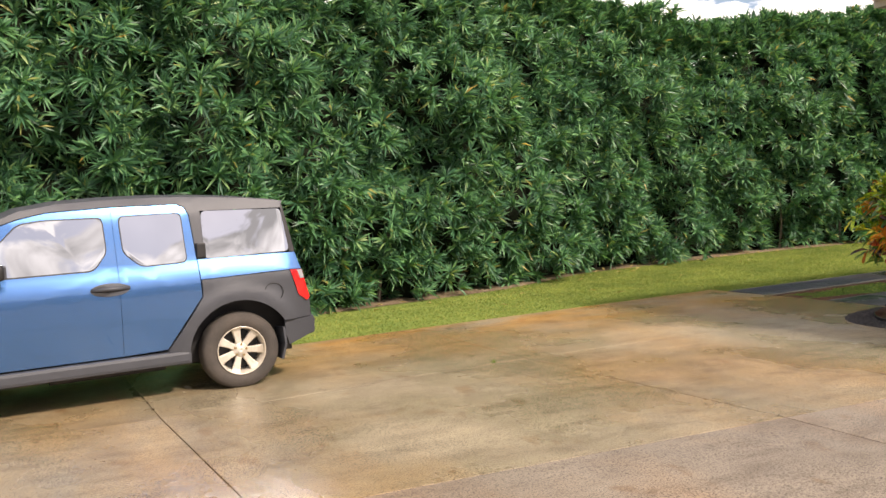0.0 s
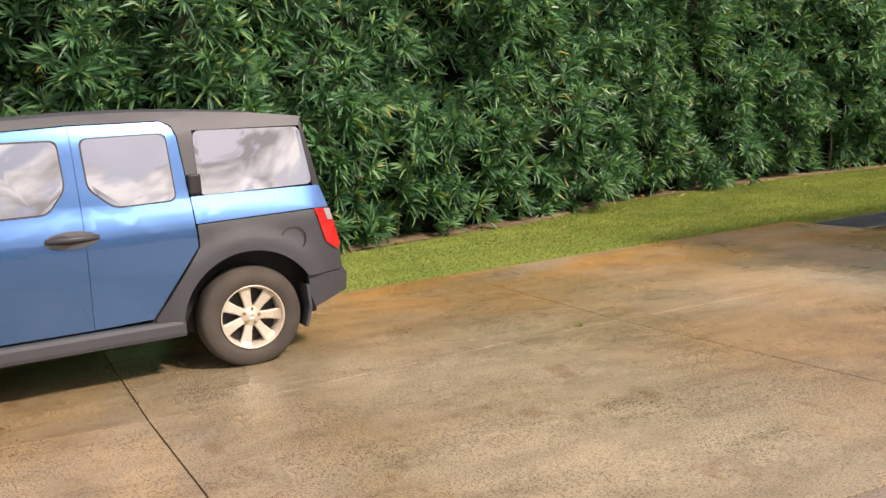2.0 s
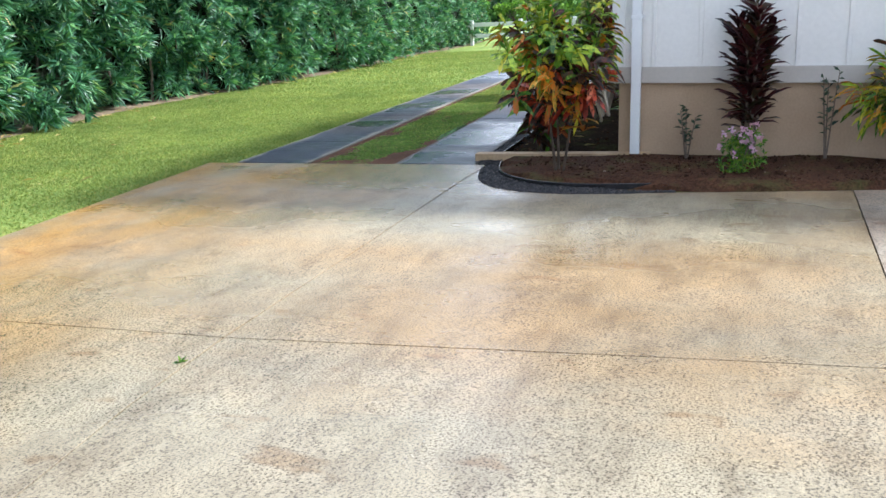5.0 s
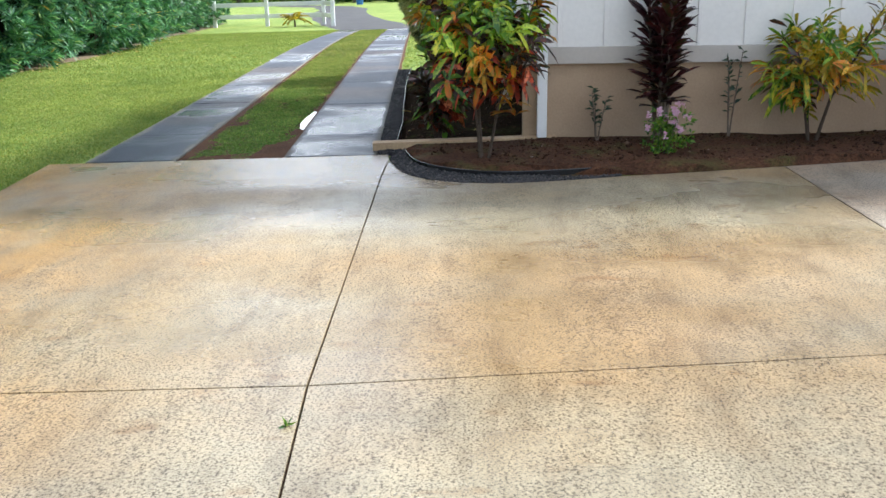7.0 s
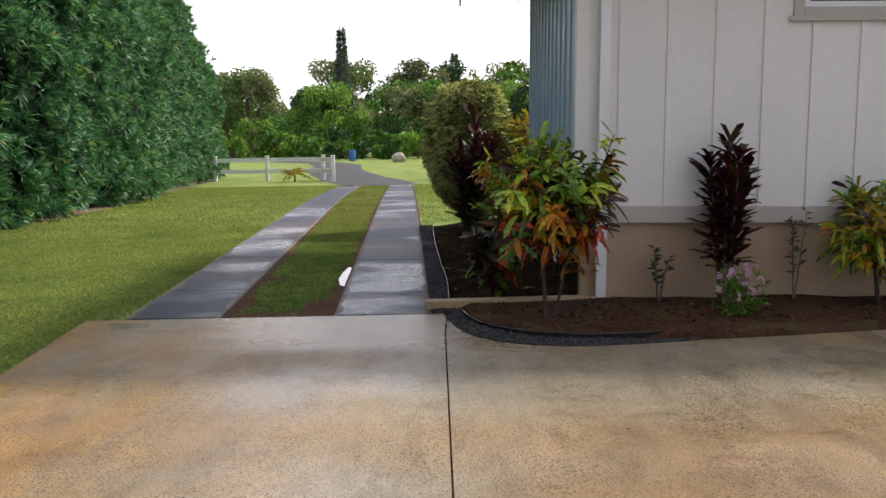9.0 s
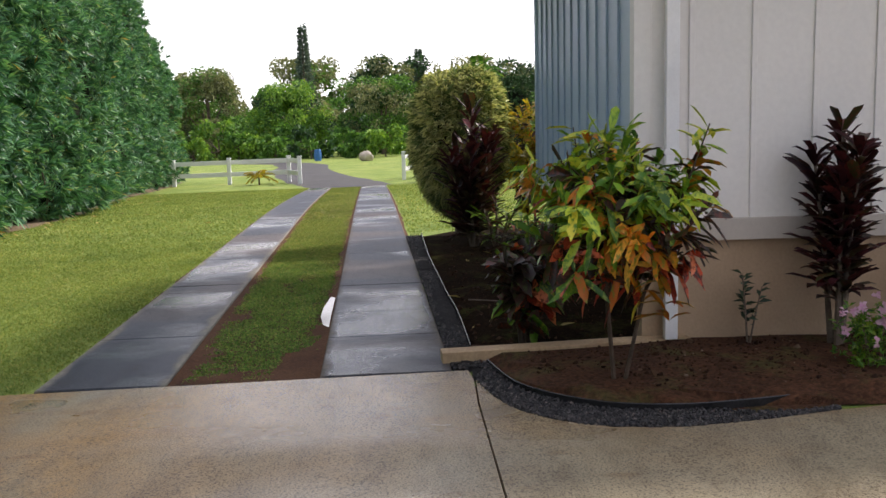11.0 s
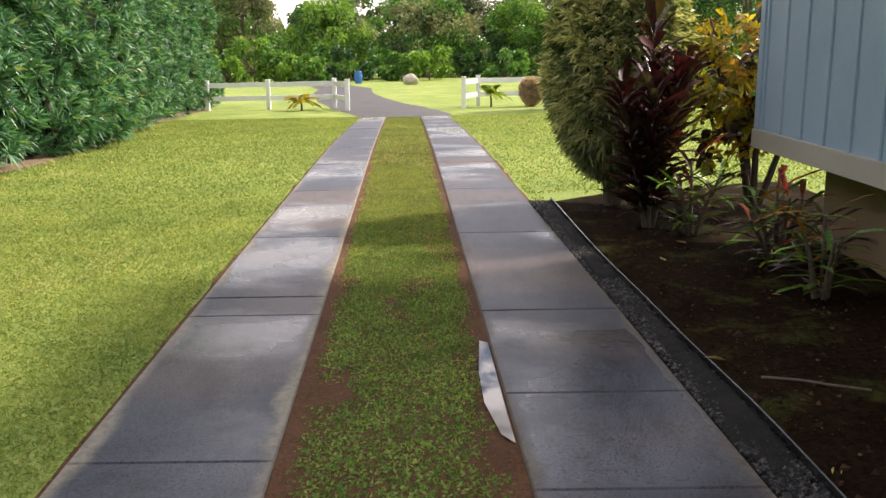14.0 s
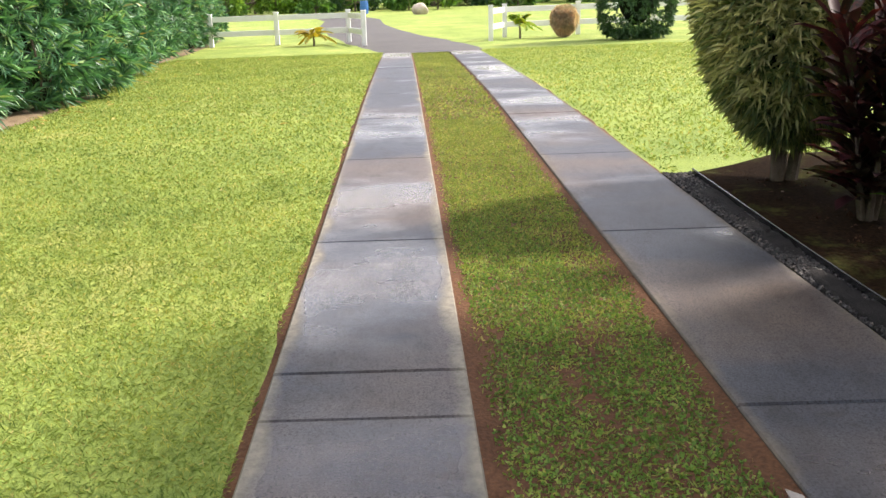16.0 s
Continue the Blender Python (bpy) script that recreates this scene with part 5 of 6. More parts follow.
def grass():
    g = np.random.default_rng(21)

    def scatter(n, x0, x1, y0, y1, keep):
        xy = np.column_stack([g.uniform(x0, x1, n), g.uniform(y0, y1, n)])
        return xy[[keep(x, y) for x, y in xy]]

    def bare(x, y):
        return noise.noise(Vector((x * 1.6, y * 2.6, 4.4))) + 0.35 * noise.noise(Vector((x * 9, y * 9, 1))) + g.normal(0, 0.1) > 0.3

    def mid_low(x):
        return strip_in_r(x) + 0.05 + (0.06 + 0.12 * smoothstep(12.6, 9.5, x)) * (0.35 + abs(noise.noise(Vector((x * 1.7, 2, 0)))) + 0.4 * noise.noise(Vector((x * 8, 2, 0))))

    def mid_high(x):
        return strip_in_l(x) - 0.05 - (0.035 + 0.06 * smoothstep(13.5, 9.5, x)) * (0.5 + abs(noise.noise(Vector((x * 1.9, 7, 0)))) + 0.4 * noise.noise(Vector((x * 8, 7, 0))))

    fields = [
        (scatter(370000, 5.0, 19.5, 10.8, 16.2, lambda x, y: 7.3 < x + g.normal(0, 1.3) < 16.5 and (x > 8.8 or y > north_edge(x) + 0.02) and strip_out_l(x) + 0.03 + 0.09 * abs(noise.noise(Vector((x * 2.1, 5, 0)))) < y < hedge_face(x) - 0.1), (0.025, 0.048), (0.004, 0.0075), False),
        (scatter(130000, 13.5, 35, 10.9, 18.0, lambda x, y: x + g.normal(0, 1.3) > 16.5 and strip_out_l(x) + 0.03 < y < hedge_face(x)), (0.035, 0.06), (0.009, 0.016), False),
        (scatter(115000, 8.85, 17, 9.0, 10.6, lambda x, y: mid_low(x) < y + g.normal(0, 0.03) < mid_high(x) and x + g.normal(0, 1.2) < 15 and not (bare(x, y) and x < 16) and (x > 9.6 or y > 9.4)), (0.016, 0.034), (0.009, 0.017), True),
        (scatter(110000, 11, 20, 9.0, 10.7, lambda x, y: x + g.normal(0, 1.5) > 13.5 and mid_low(x) < y + g.normal(0, 0.03) < mid_high(x)), (0.025, 0.045), (0.005, 0.01), False),
        (scatter(40000, 20, 34, 9.4, 11.6, lambda x, y: strip_in_r(x) + 0.04 < y < strip_in_l(x) - 0.04), (0.035, 0.06), (0.01, 0.018), False),
        (scatter(95000, -5, 9.6, 10.2, 16, lambda x, y: north_edge(x) + 0.01 < y < hedge_face(x) - 0.35 and (x < 8.6 or y > 11.0)), (0.03, 0.055), (0.006, 0.011), False),
        (scatter(80000, 16.4, 35, 1, 10.4, lambda x, y: y < strip_out_r(x) - 0.06 and (x > 17.1 or y > 8.42)), (0.035, 0.07), (0.011, 0.019), False),
    ]
    for name, label, mat, low in (("grass_blades", "short green grass blades with a few straw ones", M_GRASS, False), ("clover", "low dark green clover and grass between the strips", M_CLOVER, True)):
        quads = []
        for xy, ln, wd, clover in fields:
            if clover != low:
                continue
            n = len(xy)
            base = np.column_stack([xy, [gz(x, y) - 0.032 for x, y in xy]])
            way = np.column_stack([g.normal(0, 0.7, (n, 2)), g.uniform(0.3, 1.0, n)])
            quads.append(leaf_arrays(base, way, spray(g, n) * 0.8 + np.array((0, 0, 0.5)), g.uniform(*ln, n), g.uniform(*wd, n), 0.15, 0.1))
        tagged(leaf_mesh(name, np.concatenate(quads), mat), label, "grass", kind="stuff")


grass()

# fallen leaves on the lawn
M_DRY = leaf_material("fallen_leaf", [(0.0, (0.30, 0.2, 0.09)), (0.5, (0.5, 0.38, 0.18)), (1.0, (0.55, 0.4, 0.06))], 0.7, 0.2, 0.3)


def fallen_leaves():
    g = np.random.default_rng(8)
    first = None
    for _ in range(150):
        x = g.uniform(-2, 33)
        d = abs(g.normal(0, 0.55))
        y = hedge_face(x) - 0.15 - d
        if g.uniform() < 0.12:
            y = g.uniform(strip_out_l(max(x, 9)), hedge_face(x))
        if g.uniform() < 0.08:
            x, y = g.uniform(9.5, 16), g.uniform(7.2, 8.2)
        if x < 9 and y < north_edge(x) + 0.2:
            continue
        if first is None:
            q = leaf_arrays(np.zeros((1, 3)), np.array([(1.0, 0, 0.12)]), np.array([(0, 0, 1.0)]), np.array([0.15]), np.array([0.04]), 0.05, 0.3)
            first = ob = leaf_mesh("fallen_leaf", q, M_DRY)
            tagged(ob, "dry yellow-brown fallen leaf on the grass", "leaf", "fallen leaves")
            ob.matrix_basis = pose(x, y, gz(x, y) + 0.01)
        else:
            copy_thing(first, pose(x, y, gz(x, y) + 0.012, g.uniform(-15, 15), g.uniform(-15, 15), g.uniform(0, 360)))


fallen_leaves()


# ---- garden plants ----
def branchy(g, h, spread, forks, r0, parent, lean=(0, 0)):
    """Stems that fork from the ground; returns the twig ends with their directions."""
    ends = []
    for k in range(forks):
        a = k * math.tau / forks + g.uniform(-0.4, 0.4)
        rad = spread * g.uniform(0.5, 1.0)
        hz = h * g.uniform(0.7, 1.0)
        p0 = Vector((0.03 * math.cos(a), 0.03 * math.sin(a), -0.06))
        p1 = Vector((rad * 0.3 * math.cos(a) + lean[0] * 0.3, rad * 0.3 * math.sin(a) + lean[1] * 0.3, hz * 0.35))
        p2 = Vector((rad * 0.65 * math.cos(a + 0.2) + lean[0] * 0.7, rad * 0.65 * math.sin(a + 0.2) + lean[1] * 0.7, hz * 0.68))
        p3 = Vector((rad * math.cos(a + 0.1) + lean[0], rad * math.sin(a + 0.1) + lean[1], hz))
        bm = tube(bmesh.new(), [p0, p1, p2, p3], [r0, r0 * 0.75, r0 * 0.5, r0 * 0.25], 7)
        for b0, t in ((p1, 0.8), (p2, 0.55), (p2, 0.6)):
            b = a + g.uniform(-1.3, 1.3)
            e = b0 + Vector((math.cos(b) * spread * 0.5 * t, math.sin(b) * spread * 0.5 * t, h * 0.25 * t + 0.05))
            tube(bm, [b0, (b0 + e) / 2 + Vector((0, 0, 0.02)), e], [r0 * 0.45, r0 * 0.3, r0 * 0.18], 6)
            ends.append((e, (e - b0).normalized()))
        ends.append((p3, (p3 - p2).normalized()))
        ends.append(((p2 + p3) / 2, (p3 - p1).normalized()))
        part("stem", bm, M_STEM, parent)
    return ends


def croton(name, at, h, spread, forks, per, ln, wd, mats, weights, label, seed, r0=0.022, extra=1, low=0.3, lean=(0, 0), crown=0):
    """A leafy garden shrub: bare forked stems and whorls of broad coloured leaves."""
    g = np.random.default_rng(seed)
    ob = thing(name, (at[0], at[1], gz(*at) + 0.03), label=label, category="shrub")
    ends = branchy(g, h, spread, forks, r0, ob, lean)
    spots = [(e, d) for e, d in ends]
    for e, d in ends:
        for _ in range(extra):
            o = Vector(g.normal(0, spread * 0.22, 3))
            o.z = o.z * 0.7
            p = e + o
            if p.z > h * low:
                spots.append((p, (d + Vector((0, 0, 0.5)) + Vector(g.normal(0, 0.4, 3))).normalized()))
    for _ in range(crown):
        d = g.normal(size=3)
        d /= np.linalg.norm(d)
        k = min(1.08, g.uniform(0.35, 1.05) * (1 + 0.5 * noise.noise(Vector(d * 1.9 + seed))))
        p = Vector((d[0] * spread * k, d[1] * spread * k, h * (0.5 + low / 2) + d[2] * k * h * (1 - low) * 0.5))
        spots.append((p, Vector((d[0] + g.normal(0, 0.35), d[1] + g.normal(0, 0.35), d[2] * 0.5 + g.uniform(0.3, 1.1))).normalized()))
    quads = rosettes(g, np.array([s[0] for s in spots]), np.array([s[1] for s in spots]), per, ln, wd, (0.25, 1.6), 0.3, True, 0.26)
    # whole whorls share a colour, the lower ones redder and darker
    zs = np.array([s[0].z for s in spots])
    pick = []
    for z in zs:
        w = np.array(weights(z / h), float)
        pick.append(g.choice(len(mats), p=w / w.sum()))
    slots = np.repeat(pick, per)
    flip = g.uniform(size=len(slots)) < 0.08
    slots[flip] = g.integers(0, len(mats), flip.sum())
    leaf_mesh("leaves", quads, mats, ob, slots=slots)
    return ob


C_GREEN = leaf_material("croton_green", [(0, (0.038, 0.112, 0.018)), (0.6, (0.105, 0.255, 0.030)), (1, (0.240, 0.450, 0.045))], 0.33, 0.3, mottle=(0.33, 0.42, 0.05))
C_LIME = leaf_material("croton_lime", [(0, (0.176, 0.365, 0.027)), (0.6, (0.446, 0.567, 0.047)), (1, (0.743, 0.648, 0.068))], 0.33, 0.3, mottle=(0.10, 0.24, 0.03))
C_RED = leaf_material("croton_red", [(0, (0.26, 0.032, 0.018)), (0.5, (0.65, 0.09, 0.045)), (1, (0.90, 0.26, 0.13))], 0.33, 0.3, mottle=(0.13, 0.03, 0.02))
C_ORANGE = leaf_material("croton_orange", [(0, (0.480, 0.120, 0.014)), (0.6, (0.744, 0.288, 0.024)), (1, (0.792, 0.480, 0.072))], 0.33, 0.3, mottle=(0.25, 0.24, 0.03))
C_DARK = leaf_material("croton_dark", [(0, (0.014, 0.012, 0.01)), (0.6, (0.045, 0.028, 0.02)), (1, (0.055, 0.06, 0.02))], 0.33, 0.2, mottle=(0.13, 0.035, 0.025))
C_YELLOW = leaf_material("croton_yellow", [(0, (0.38, 0.27, 0.02)), (0.6, (0.62, 0.42, 0.03)), (1, (0.70, 0.52, 0.07))], 0.33, 0.45, mottle=(0.16, 0.24, 0.03))
C_MAROON = leaf_material("cordyline_maroon", [(0, (0.029, 0.008, 0.013)), (0.6, (0.078, 0.016, 0.023)), (0.95, (0.11, 0.02, 0.025)), (1, (0.2, 0.035, 0.03))], 0.5, 0.2, 0.25, mottle=(0.035, 0.012, 0.016))
C_MAUVE = leaf_material("dull_purple_leaf", [(0, (0.03, 0.018, 0.02)), (0.6, (0.085, 0.04, 0.045)), (1, (0.16, 0.06, 0.055))], 0.4, 0.2, mottle=(0.10, 0.13, 0.05))
C_SAGE = leaf_material("blue_green_leaf", [(0, (0.03, 0.05, 0.04)), (1, (0.09, 0.13, 0.09))], 0.5, 0.3)

croton("croton_shrub", (8.27, 7.25), 1.5, 0.57, 3, 13, (0.13, 0.21), (0.036, 0.058), [C_GREEN, C_LIME, C_RED, C_ORANGE, C_DARK],
       lambda z: (3.4, 4.0, 0.15, 0.6, 1.5) if z > 0.62 else (1.2, 0.9, 3.4, 1.5, 3.4), "multicoloured croton shrub, green above and red-orange below", 4, 0.014, 0, 0.4, crown=108)
croton("croton_shrub", (8.79, 4.37), 1.15, 0.55, 3, 12, (0.14, 0.24), (0.028, 0.045), [C_GREEN, C_LIME, C_YELLOW, C_ORANGE, C_DARK],
       lambda z: (0.8, 0.8, 3.2, 1.0, 0.4) if z > 0.55 else (3, 0.8, 1, 0.6, 1.5), "yellow and green croton shrub against the wall", 9, 0.018, 0, 0.35, crown=60)
croton("croton_shrub", (9.42, 7.66), 0.74, 0.28, 3, 11, (0.13, 0.22), (0.07, 0.1), [C_MAUVE, C_DARK, C_RED, C_GREEN],
       lambda z: (4, 2.5, 0.7, 1.1), "low croton with dull purple and red leaves on a bare trunk", 14, 0.03, 0, 0.38, crown=26)
croton("croton_shrub", (15.75, 6.5), 1.95, 0.82, 4, 12, (0.10, 0.17), (0.04, 0.065), [C_YELLOW, C_ORANGE, C_LIME, C_DARK],
       lambda z: (6, 0.8, 1, 0.5) if z > 0.45 else (2.5, 1.0, 0.7, 2.5), "large golden yellow croton shrub beyond the house corner", 23, 0.04, 0, 0.22, crown=270)
croton("croton_shrub", (8.75, 3.25), 1.4, 0.36, 6, 14, (0.2, 0.34), (0.022, 0.034), [C_MAUVE, C_DARK, C_MAROON],
       lambda z: (2, 2, 1), "dull purple narrow-leaved shrub against the wall", 31, 0.02, 0, 0.15, crown=26)


def cordyline(name, at, h, spread, stems, ln, wd, mats, weights, label, seed, bare=0.25, upright=0.6, count=60):
    """A ti plant: upright canes clothed in strap leaves."""
    g = np.random.default_rng(seed)
    ob = thing(name, (at[0], at[1], gz(*at) + 0.03), label=label, category="plant")
    base, way = [], []
    for s in range(stems):
        a = s * math.tau / stems + g.uniform(-0.4, 0.4)
        hz = h * (1 if s == 0 else g.uniform(0.62, 0.95))
        r = spread * (0.25 if s == 0 else g.uniform(0.5, 1))
        pts = [Vector((0.03 * math.cos(a), 0.03 * math.sin(a), -0.06)), Vector((r * 0.5 * math.cos(a), r * 0.5 * math.sin(a), hz * 0.4)), Vector((r * math.cos(a), r * math.sin(a), hz * 0.88))]
        part("cane", tube(bmesh.new(), pts, [0.022, 0.017, 0.01], 7), M_BARK, ob)
        for k in range(count):
            t = bare + (1 - bare) * (k + g.uniform()) / count
            p = pts[0].lerp(pts[1], t / 0.45) if t < 0.45 else pts[1].lerp(pts[2], (t - 0.45) / 0.55)
            th = k * 2.4 + g.uniform(-0.3, 0.3)
            up = upright * (0.5 + t)
            base.append(p)
            way.append((math.cos(th), math.sin(th), up * g.uniform(0.7, 1.5)))
    base, way = np.array(base), np.array(way, float)
    n = len(base)
    quads = curved_leaves(base, way, np.tile((0, 0, 1.0), (n, 1)) + spray(g, n) * 0.2, g.uniform(*ln, n), g.uniform(*wd, n), 0.3 * g.uniform(0.3, 1.8, n))
    leaf_mesh("leaves", quads, mats, ob, slots=g.choice(len(mats), n, p=np.array(weights) / sum(weights)))
    return ob


cordyline("ti_plant", (8.88, 5.68), 1.60, 0.2, 5, (0.2, 0.33), (0.055, 0.09), [C_MAROON, C_DARK], (3, 1.4), "tall dark maroon ti plant against the wall", 2, 0.28, 0.85, 62)
cordyline("ti_plant", (14.75, 7.72), 1.95, 0.34, 6, (0.3, 0.48), (0.065, 0.1), [C_MAROON, C_DARK, C_MAUVE], (5, 3, 1.2), "large dark maroon ti plant in front of a clipped shrub", 6, 0.12, 0.9, 60)
cordyline("ti_plant", (13.3, 7.1), 0.62, 0.36, 6, (0.3, 0.5), (0.035, 0.055), [C_DARK, C_GREEN, C_RED, C_ORANGE], (2.2, 2.2, 1.0, 0.7), "low ti plant with red and green strap leaves", 16, 0.05, 0.5, 14)
cordyline("ti_plant", (12.35, 7.15), 0.6, 0.2, 4, (0.3, 0.48), (0.03, 0.05), [C_GREEN, C_DARK, C_ORANGE], (3, 2, 0.8), "low strap-leaved plant with a few orange leaves", 19, 0.1, 0.4, 13)
cordyline("ti_plant", (14.35, 7.45), 0.7, 0.25, 5, (0.25, 0.45), (0.03, 0.05), [C_GREEN, C_DARK, C_RED], (3, 2.5, 0.7), "low green ti plant at the foot of a larger one", 27, 0.2, 0.5, 16)


def sprig(at, h, label, seed):
    g = np.random.default_rng(seed)
    ob = thing("sapling", (at[0], at[1], gz(*at) + 0.03), label=label, category="plant")
    base, way = [], []
    for s in range(3):
        a = s * 2.1 + g.uniform(-0.3, 0.3)
        tip = Vector((0.08 * math.cos(a), 0.08 * math.sin(a), h * g.uniform(0.75, 1)))
        part("stem", tube(bmesh.new(), [(0, 0, -0.05), tip * 0.5, tip], [0.009, 0.006, 0.003], 6), M_BARK, ob)
        for k in range(16):
            base.append(tip * (0.35 + 0.65 * k / 15))
            way.append((*g.normal(0, 0.8, 2), g.uniform(0.1, 0.9)))
    n = len(base)
    leaf_mesh("leaves", leaf_arrays(np.array(base), np.array(way), spray(g, n) + np.array((0, 0, 1.2)), g.uniform(0.05, 0.1, n), g.uniform(0.02, 0.035, n)), C_SAGE, ob)


sprig((9.0, 6.22), 0.5, "thin blue-green sapling by the foundation", 41)
sprig((9.02, 5.03), 0.8, "thin grey-green sapling by the foundation", 42)

M_PETAL = leaf_material("pink_petal", [(0, (0.84, 0.36, 0.68)), (1, (0.95, 0.62, 0.85))], 0.6, 0.3, shadow_mix=0.2)


def periwinkle():
    g = np.random.default_rng(12)
    ob = thing("flowering_plant", (8.32, 5.73, gz(8.3, 5.7) + 0.03), label="small periwinkle plant with pale pink flowers", category="flower")
    at = g.normal(0, 1, (120, 3)) * (0.08, 0.085, 0.09) + (0, 0, 0.19)
    at[:, 2] = np.clip(at[:, 2], 0.02, 0.4)
    leaf_mesh("leaves", rosettes(g, at, spray(g, 120) + np.array((0, 0, 1.0)), 6, (0.035, 0.06), (0.015, 0.025), (0.5, 1.4)), C_GREEN, ob)
    for k in range(3):
        part("stem", tube(bmesh.new(), [(0, 0, -0.05), (0.03 * math.cos(k * 2.1), 0.03 * math.sin(k * 2.1), 0.1), (0.07 * math.cos(k * 2.1), 0.07 * math.sin(k * 2.1), 0.25)], 0.006, 5), M_BARK, ob)
    for k in range(20):
        a, r = g.uniform(0, 6.28), g.uniform(0.06, 0.2)
        p = np.array((r * math.cos(a) * 0.9, r * math.sin(a), g.uniform(0.24, 0.46) - r * 0.2))
        n = np.array((-0.8, 0.3, 0.5)) + g.normal(0, 0.35, 3)
        q = rosettes(g, p[None], n[None], 9, (0.028, 0.036), (0.022, 0.03), (1.25, 1.45), 0.0)
        leaf_mesh("flower", q, M_PETAL, ob, "pale pink flower")


periwinkle()


def clipped_shrub(name, at, h, rx, ry, mats, weights, label, seed, n, ln, wd, foot=0.25, square=2.6, narrow=0.3):
    """A clipped, rounded-column shrub of fine leaves on a short trunk."""
    g = np.random.default_rng(seed)
    ob = thing(name, (at[0], at[1], gz(*at)), label=label, category="shrub")
    pts, ax = [], []
    for _ in range(n):
        d = g.normal(size=3)
        d /= np.linalg.norm(d)
        k = (abs(d[0]) ** square + abs(d[1]) ** square + abs(d[2]) ** square) ** (-1 / square)
        lump = 1 + 0.1 * noise.noise(Vector(d * 2.3 + seed))
        s = g.uniform(0.8, 1.0) ** 0.6 * lump
        p = d * k * s * np.array((rx, ry, (h - foot) / 2)) + np.array((0, 0, foot + (h - foot) / 2))
        taper = 1 - narrow * max(0, 1 - (p[2] - foot) / (h * 0.4))
        p[0] *= taper
        p[1] *= taper
        pts.append(p)
        ax.append(d + np.array((0, 0, 0.55)))
    per = 7
    quads = rosettes(g, np.array(pts), np.array(ax), per, ln, wd, (0.3, 1.2), 0.25)
    slots = np.repeat(g.choice(len(mats), n, p=np.array(weights) / sum(weights)), per)
    leaf_mesh("leaves", quads, mats, ob, slots=slots)
    # near-black filler ball, added for the shade inside the shrub
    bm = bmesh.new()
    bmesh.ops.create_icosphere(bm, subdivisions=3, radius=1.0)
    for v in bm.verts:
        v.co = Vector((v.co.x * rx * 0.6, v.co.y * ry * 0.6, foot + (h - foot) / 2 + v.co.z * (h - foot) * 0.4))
    part("inner_mass", bm, M_INNER_SHADE, ob, smooth=True)
    for k in range(3):
        a = k * 2.1
        part("trunk", tube(bmesh.new(), [(0.05 * math.cos(a), 0.05 * math.sin(a), -0.06), (0.12 * math.cos(a), 0.12 * math.sin(a), foot + 0.3)], [0.05, 0.04], 8), M_BARK, ob)
    return ob


V_CREAM = leaf_material("variegated_cream", [(0, (0.32, 0.36, 0.15)), (0.5, (0.60, 0.60, 0.31)), (1, (0.82, 0.80, 0.46))], 0.45, 0.45)
V_GREEN = leaf_material("variegated_green", [(0, (0.10, 0.16, 0.06)), (1, (0.26, 0.33, 0.13))], 0.45, 0.45)
clipped_shrub("variegated_shrub", (16.0, 7.82), 2.36, 0.68, 0.68, [V_CREAM, V_GREEN], (2.4, 1.2), "clipped tall variegated cream and green shrub", 51, 4600, (0.09, 0.16), (0.015, 0.026), 0.3)
T_DEEP = leaf_material("deep_green_leaf", [(0, (0.022, 0.060, 0.022)), (0.7, (0.054, 0.134, 0.043)), (1, (0.096, 0.190, 0.054))], 0.5, 0.15)
T_PINK = leaf_material("pale_pink_leaf", [(0, (0.62, 0.40, 0.34)), (0.6, (0.80, 0.60, 0.52)), (1, (0.88, 0.74, 0.66))], 0.5, 0.5)
clipped_shrub("dark_shrub", (38.0, 4.75), 3.7, 1.0, 1.15, [T_DEEP], (1,), "dense dark green columnar shrub on the lawn", 52, 2800, (0.10, 0.18), (0.03, 0.05), 0.0, 4.5, 0.04)
clipped_shrub("pink_shrub", (40.5, 6.65), 1.0, 0.42, 0.42, [T_PINK], (1,), "pale pink leafy shrub by the white fence", 53, 3200, (0.07, 0.12), (0.03, 0.05), 0.05)

def weed(at):
    g = np.random.default_rng(71)
    ob = thing("weed", (at[0], at[1], gz(*at)), label="small green weed growing in a concrete joint", category="weed")
    way = np.column_stack([g.normal(0, 0.8, (14, 2)), g.uniform(0.2, 0.9, 14)])
    leaf_mesh("leaves", leaf_arrays(np.zeros((14, 3)), way, spray(g, 14), g.uniform(0.02, 0.05, 14), g.uniform(0.008, 0.014, 14)), C_GREEN, ob)


weed((3.62, 8.0))

# ---- hose on the wall, twig on the ground ----
M_HOSE = surface("pale_garden_hose", (0.50, 0.45, 0.35), (0.62, 0.57, 0.46), 12, 0.5, 60, 0.05)


def hose():
    ob = thing("garden_hose", (9.34, 6.99, 0.76), label="pale coiled garden hose hanging under the house corner", category="hose")
    g = np.random.default_rng(6)
    for k in range(9):
        rx, rz = 0.15 + 0.012 * k + g.uniform(-0.02, 0.02), 0.24 + 0.012 * k + g.uniform(-0.04, 0.04)
        off = g.uniform(0, 0.1)
        pts = [(rx * math.sin(t) + g.normal(0, 0.004), off + 0.018 * math.sin(3 * t), -rz * 0.9 + rz * math.cos(t) + 0.1) for t in np.linspace(0, math.tau, 28)]
        part("coil", tube(bmesh.new(), pts, 0.0125, 7), M_HOSE, ob, smooth=True)
    part("hook", boxed(-0.05, 0.05, -0.06, 0.14, 0.06, 0.1, 0.01), M_DARK, ob)


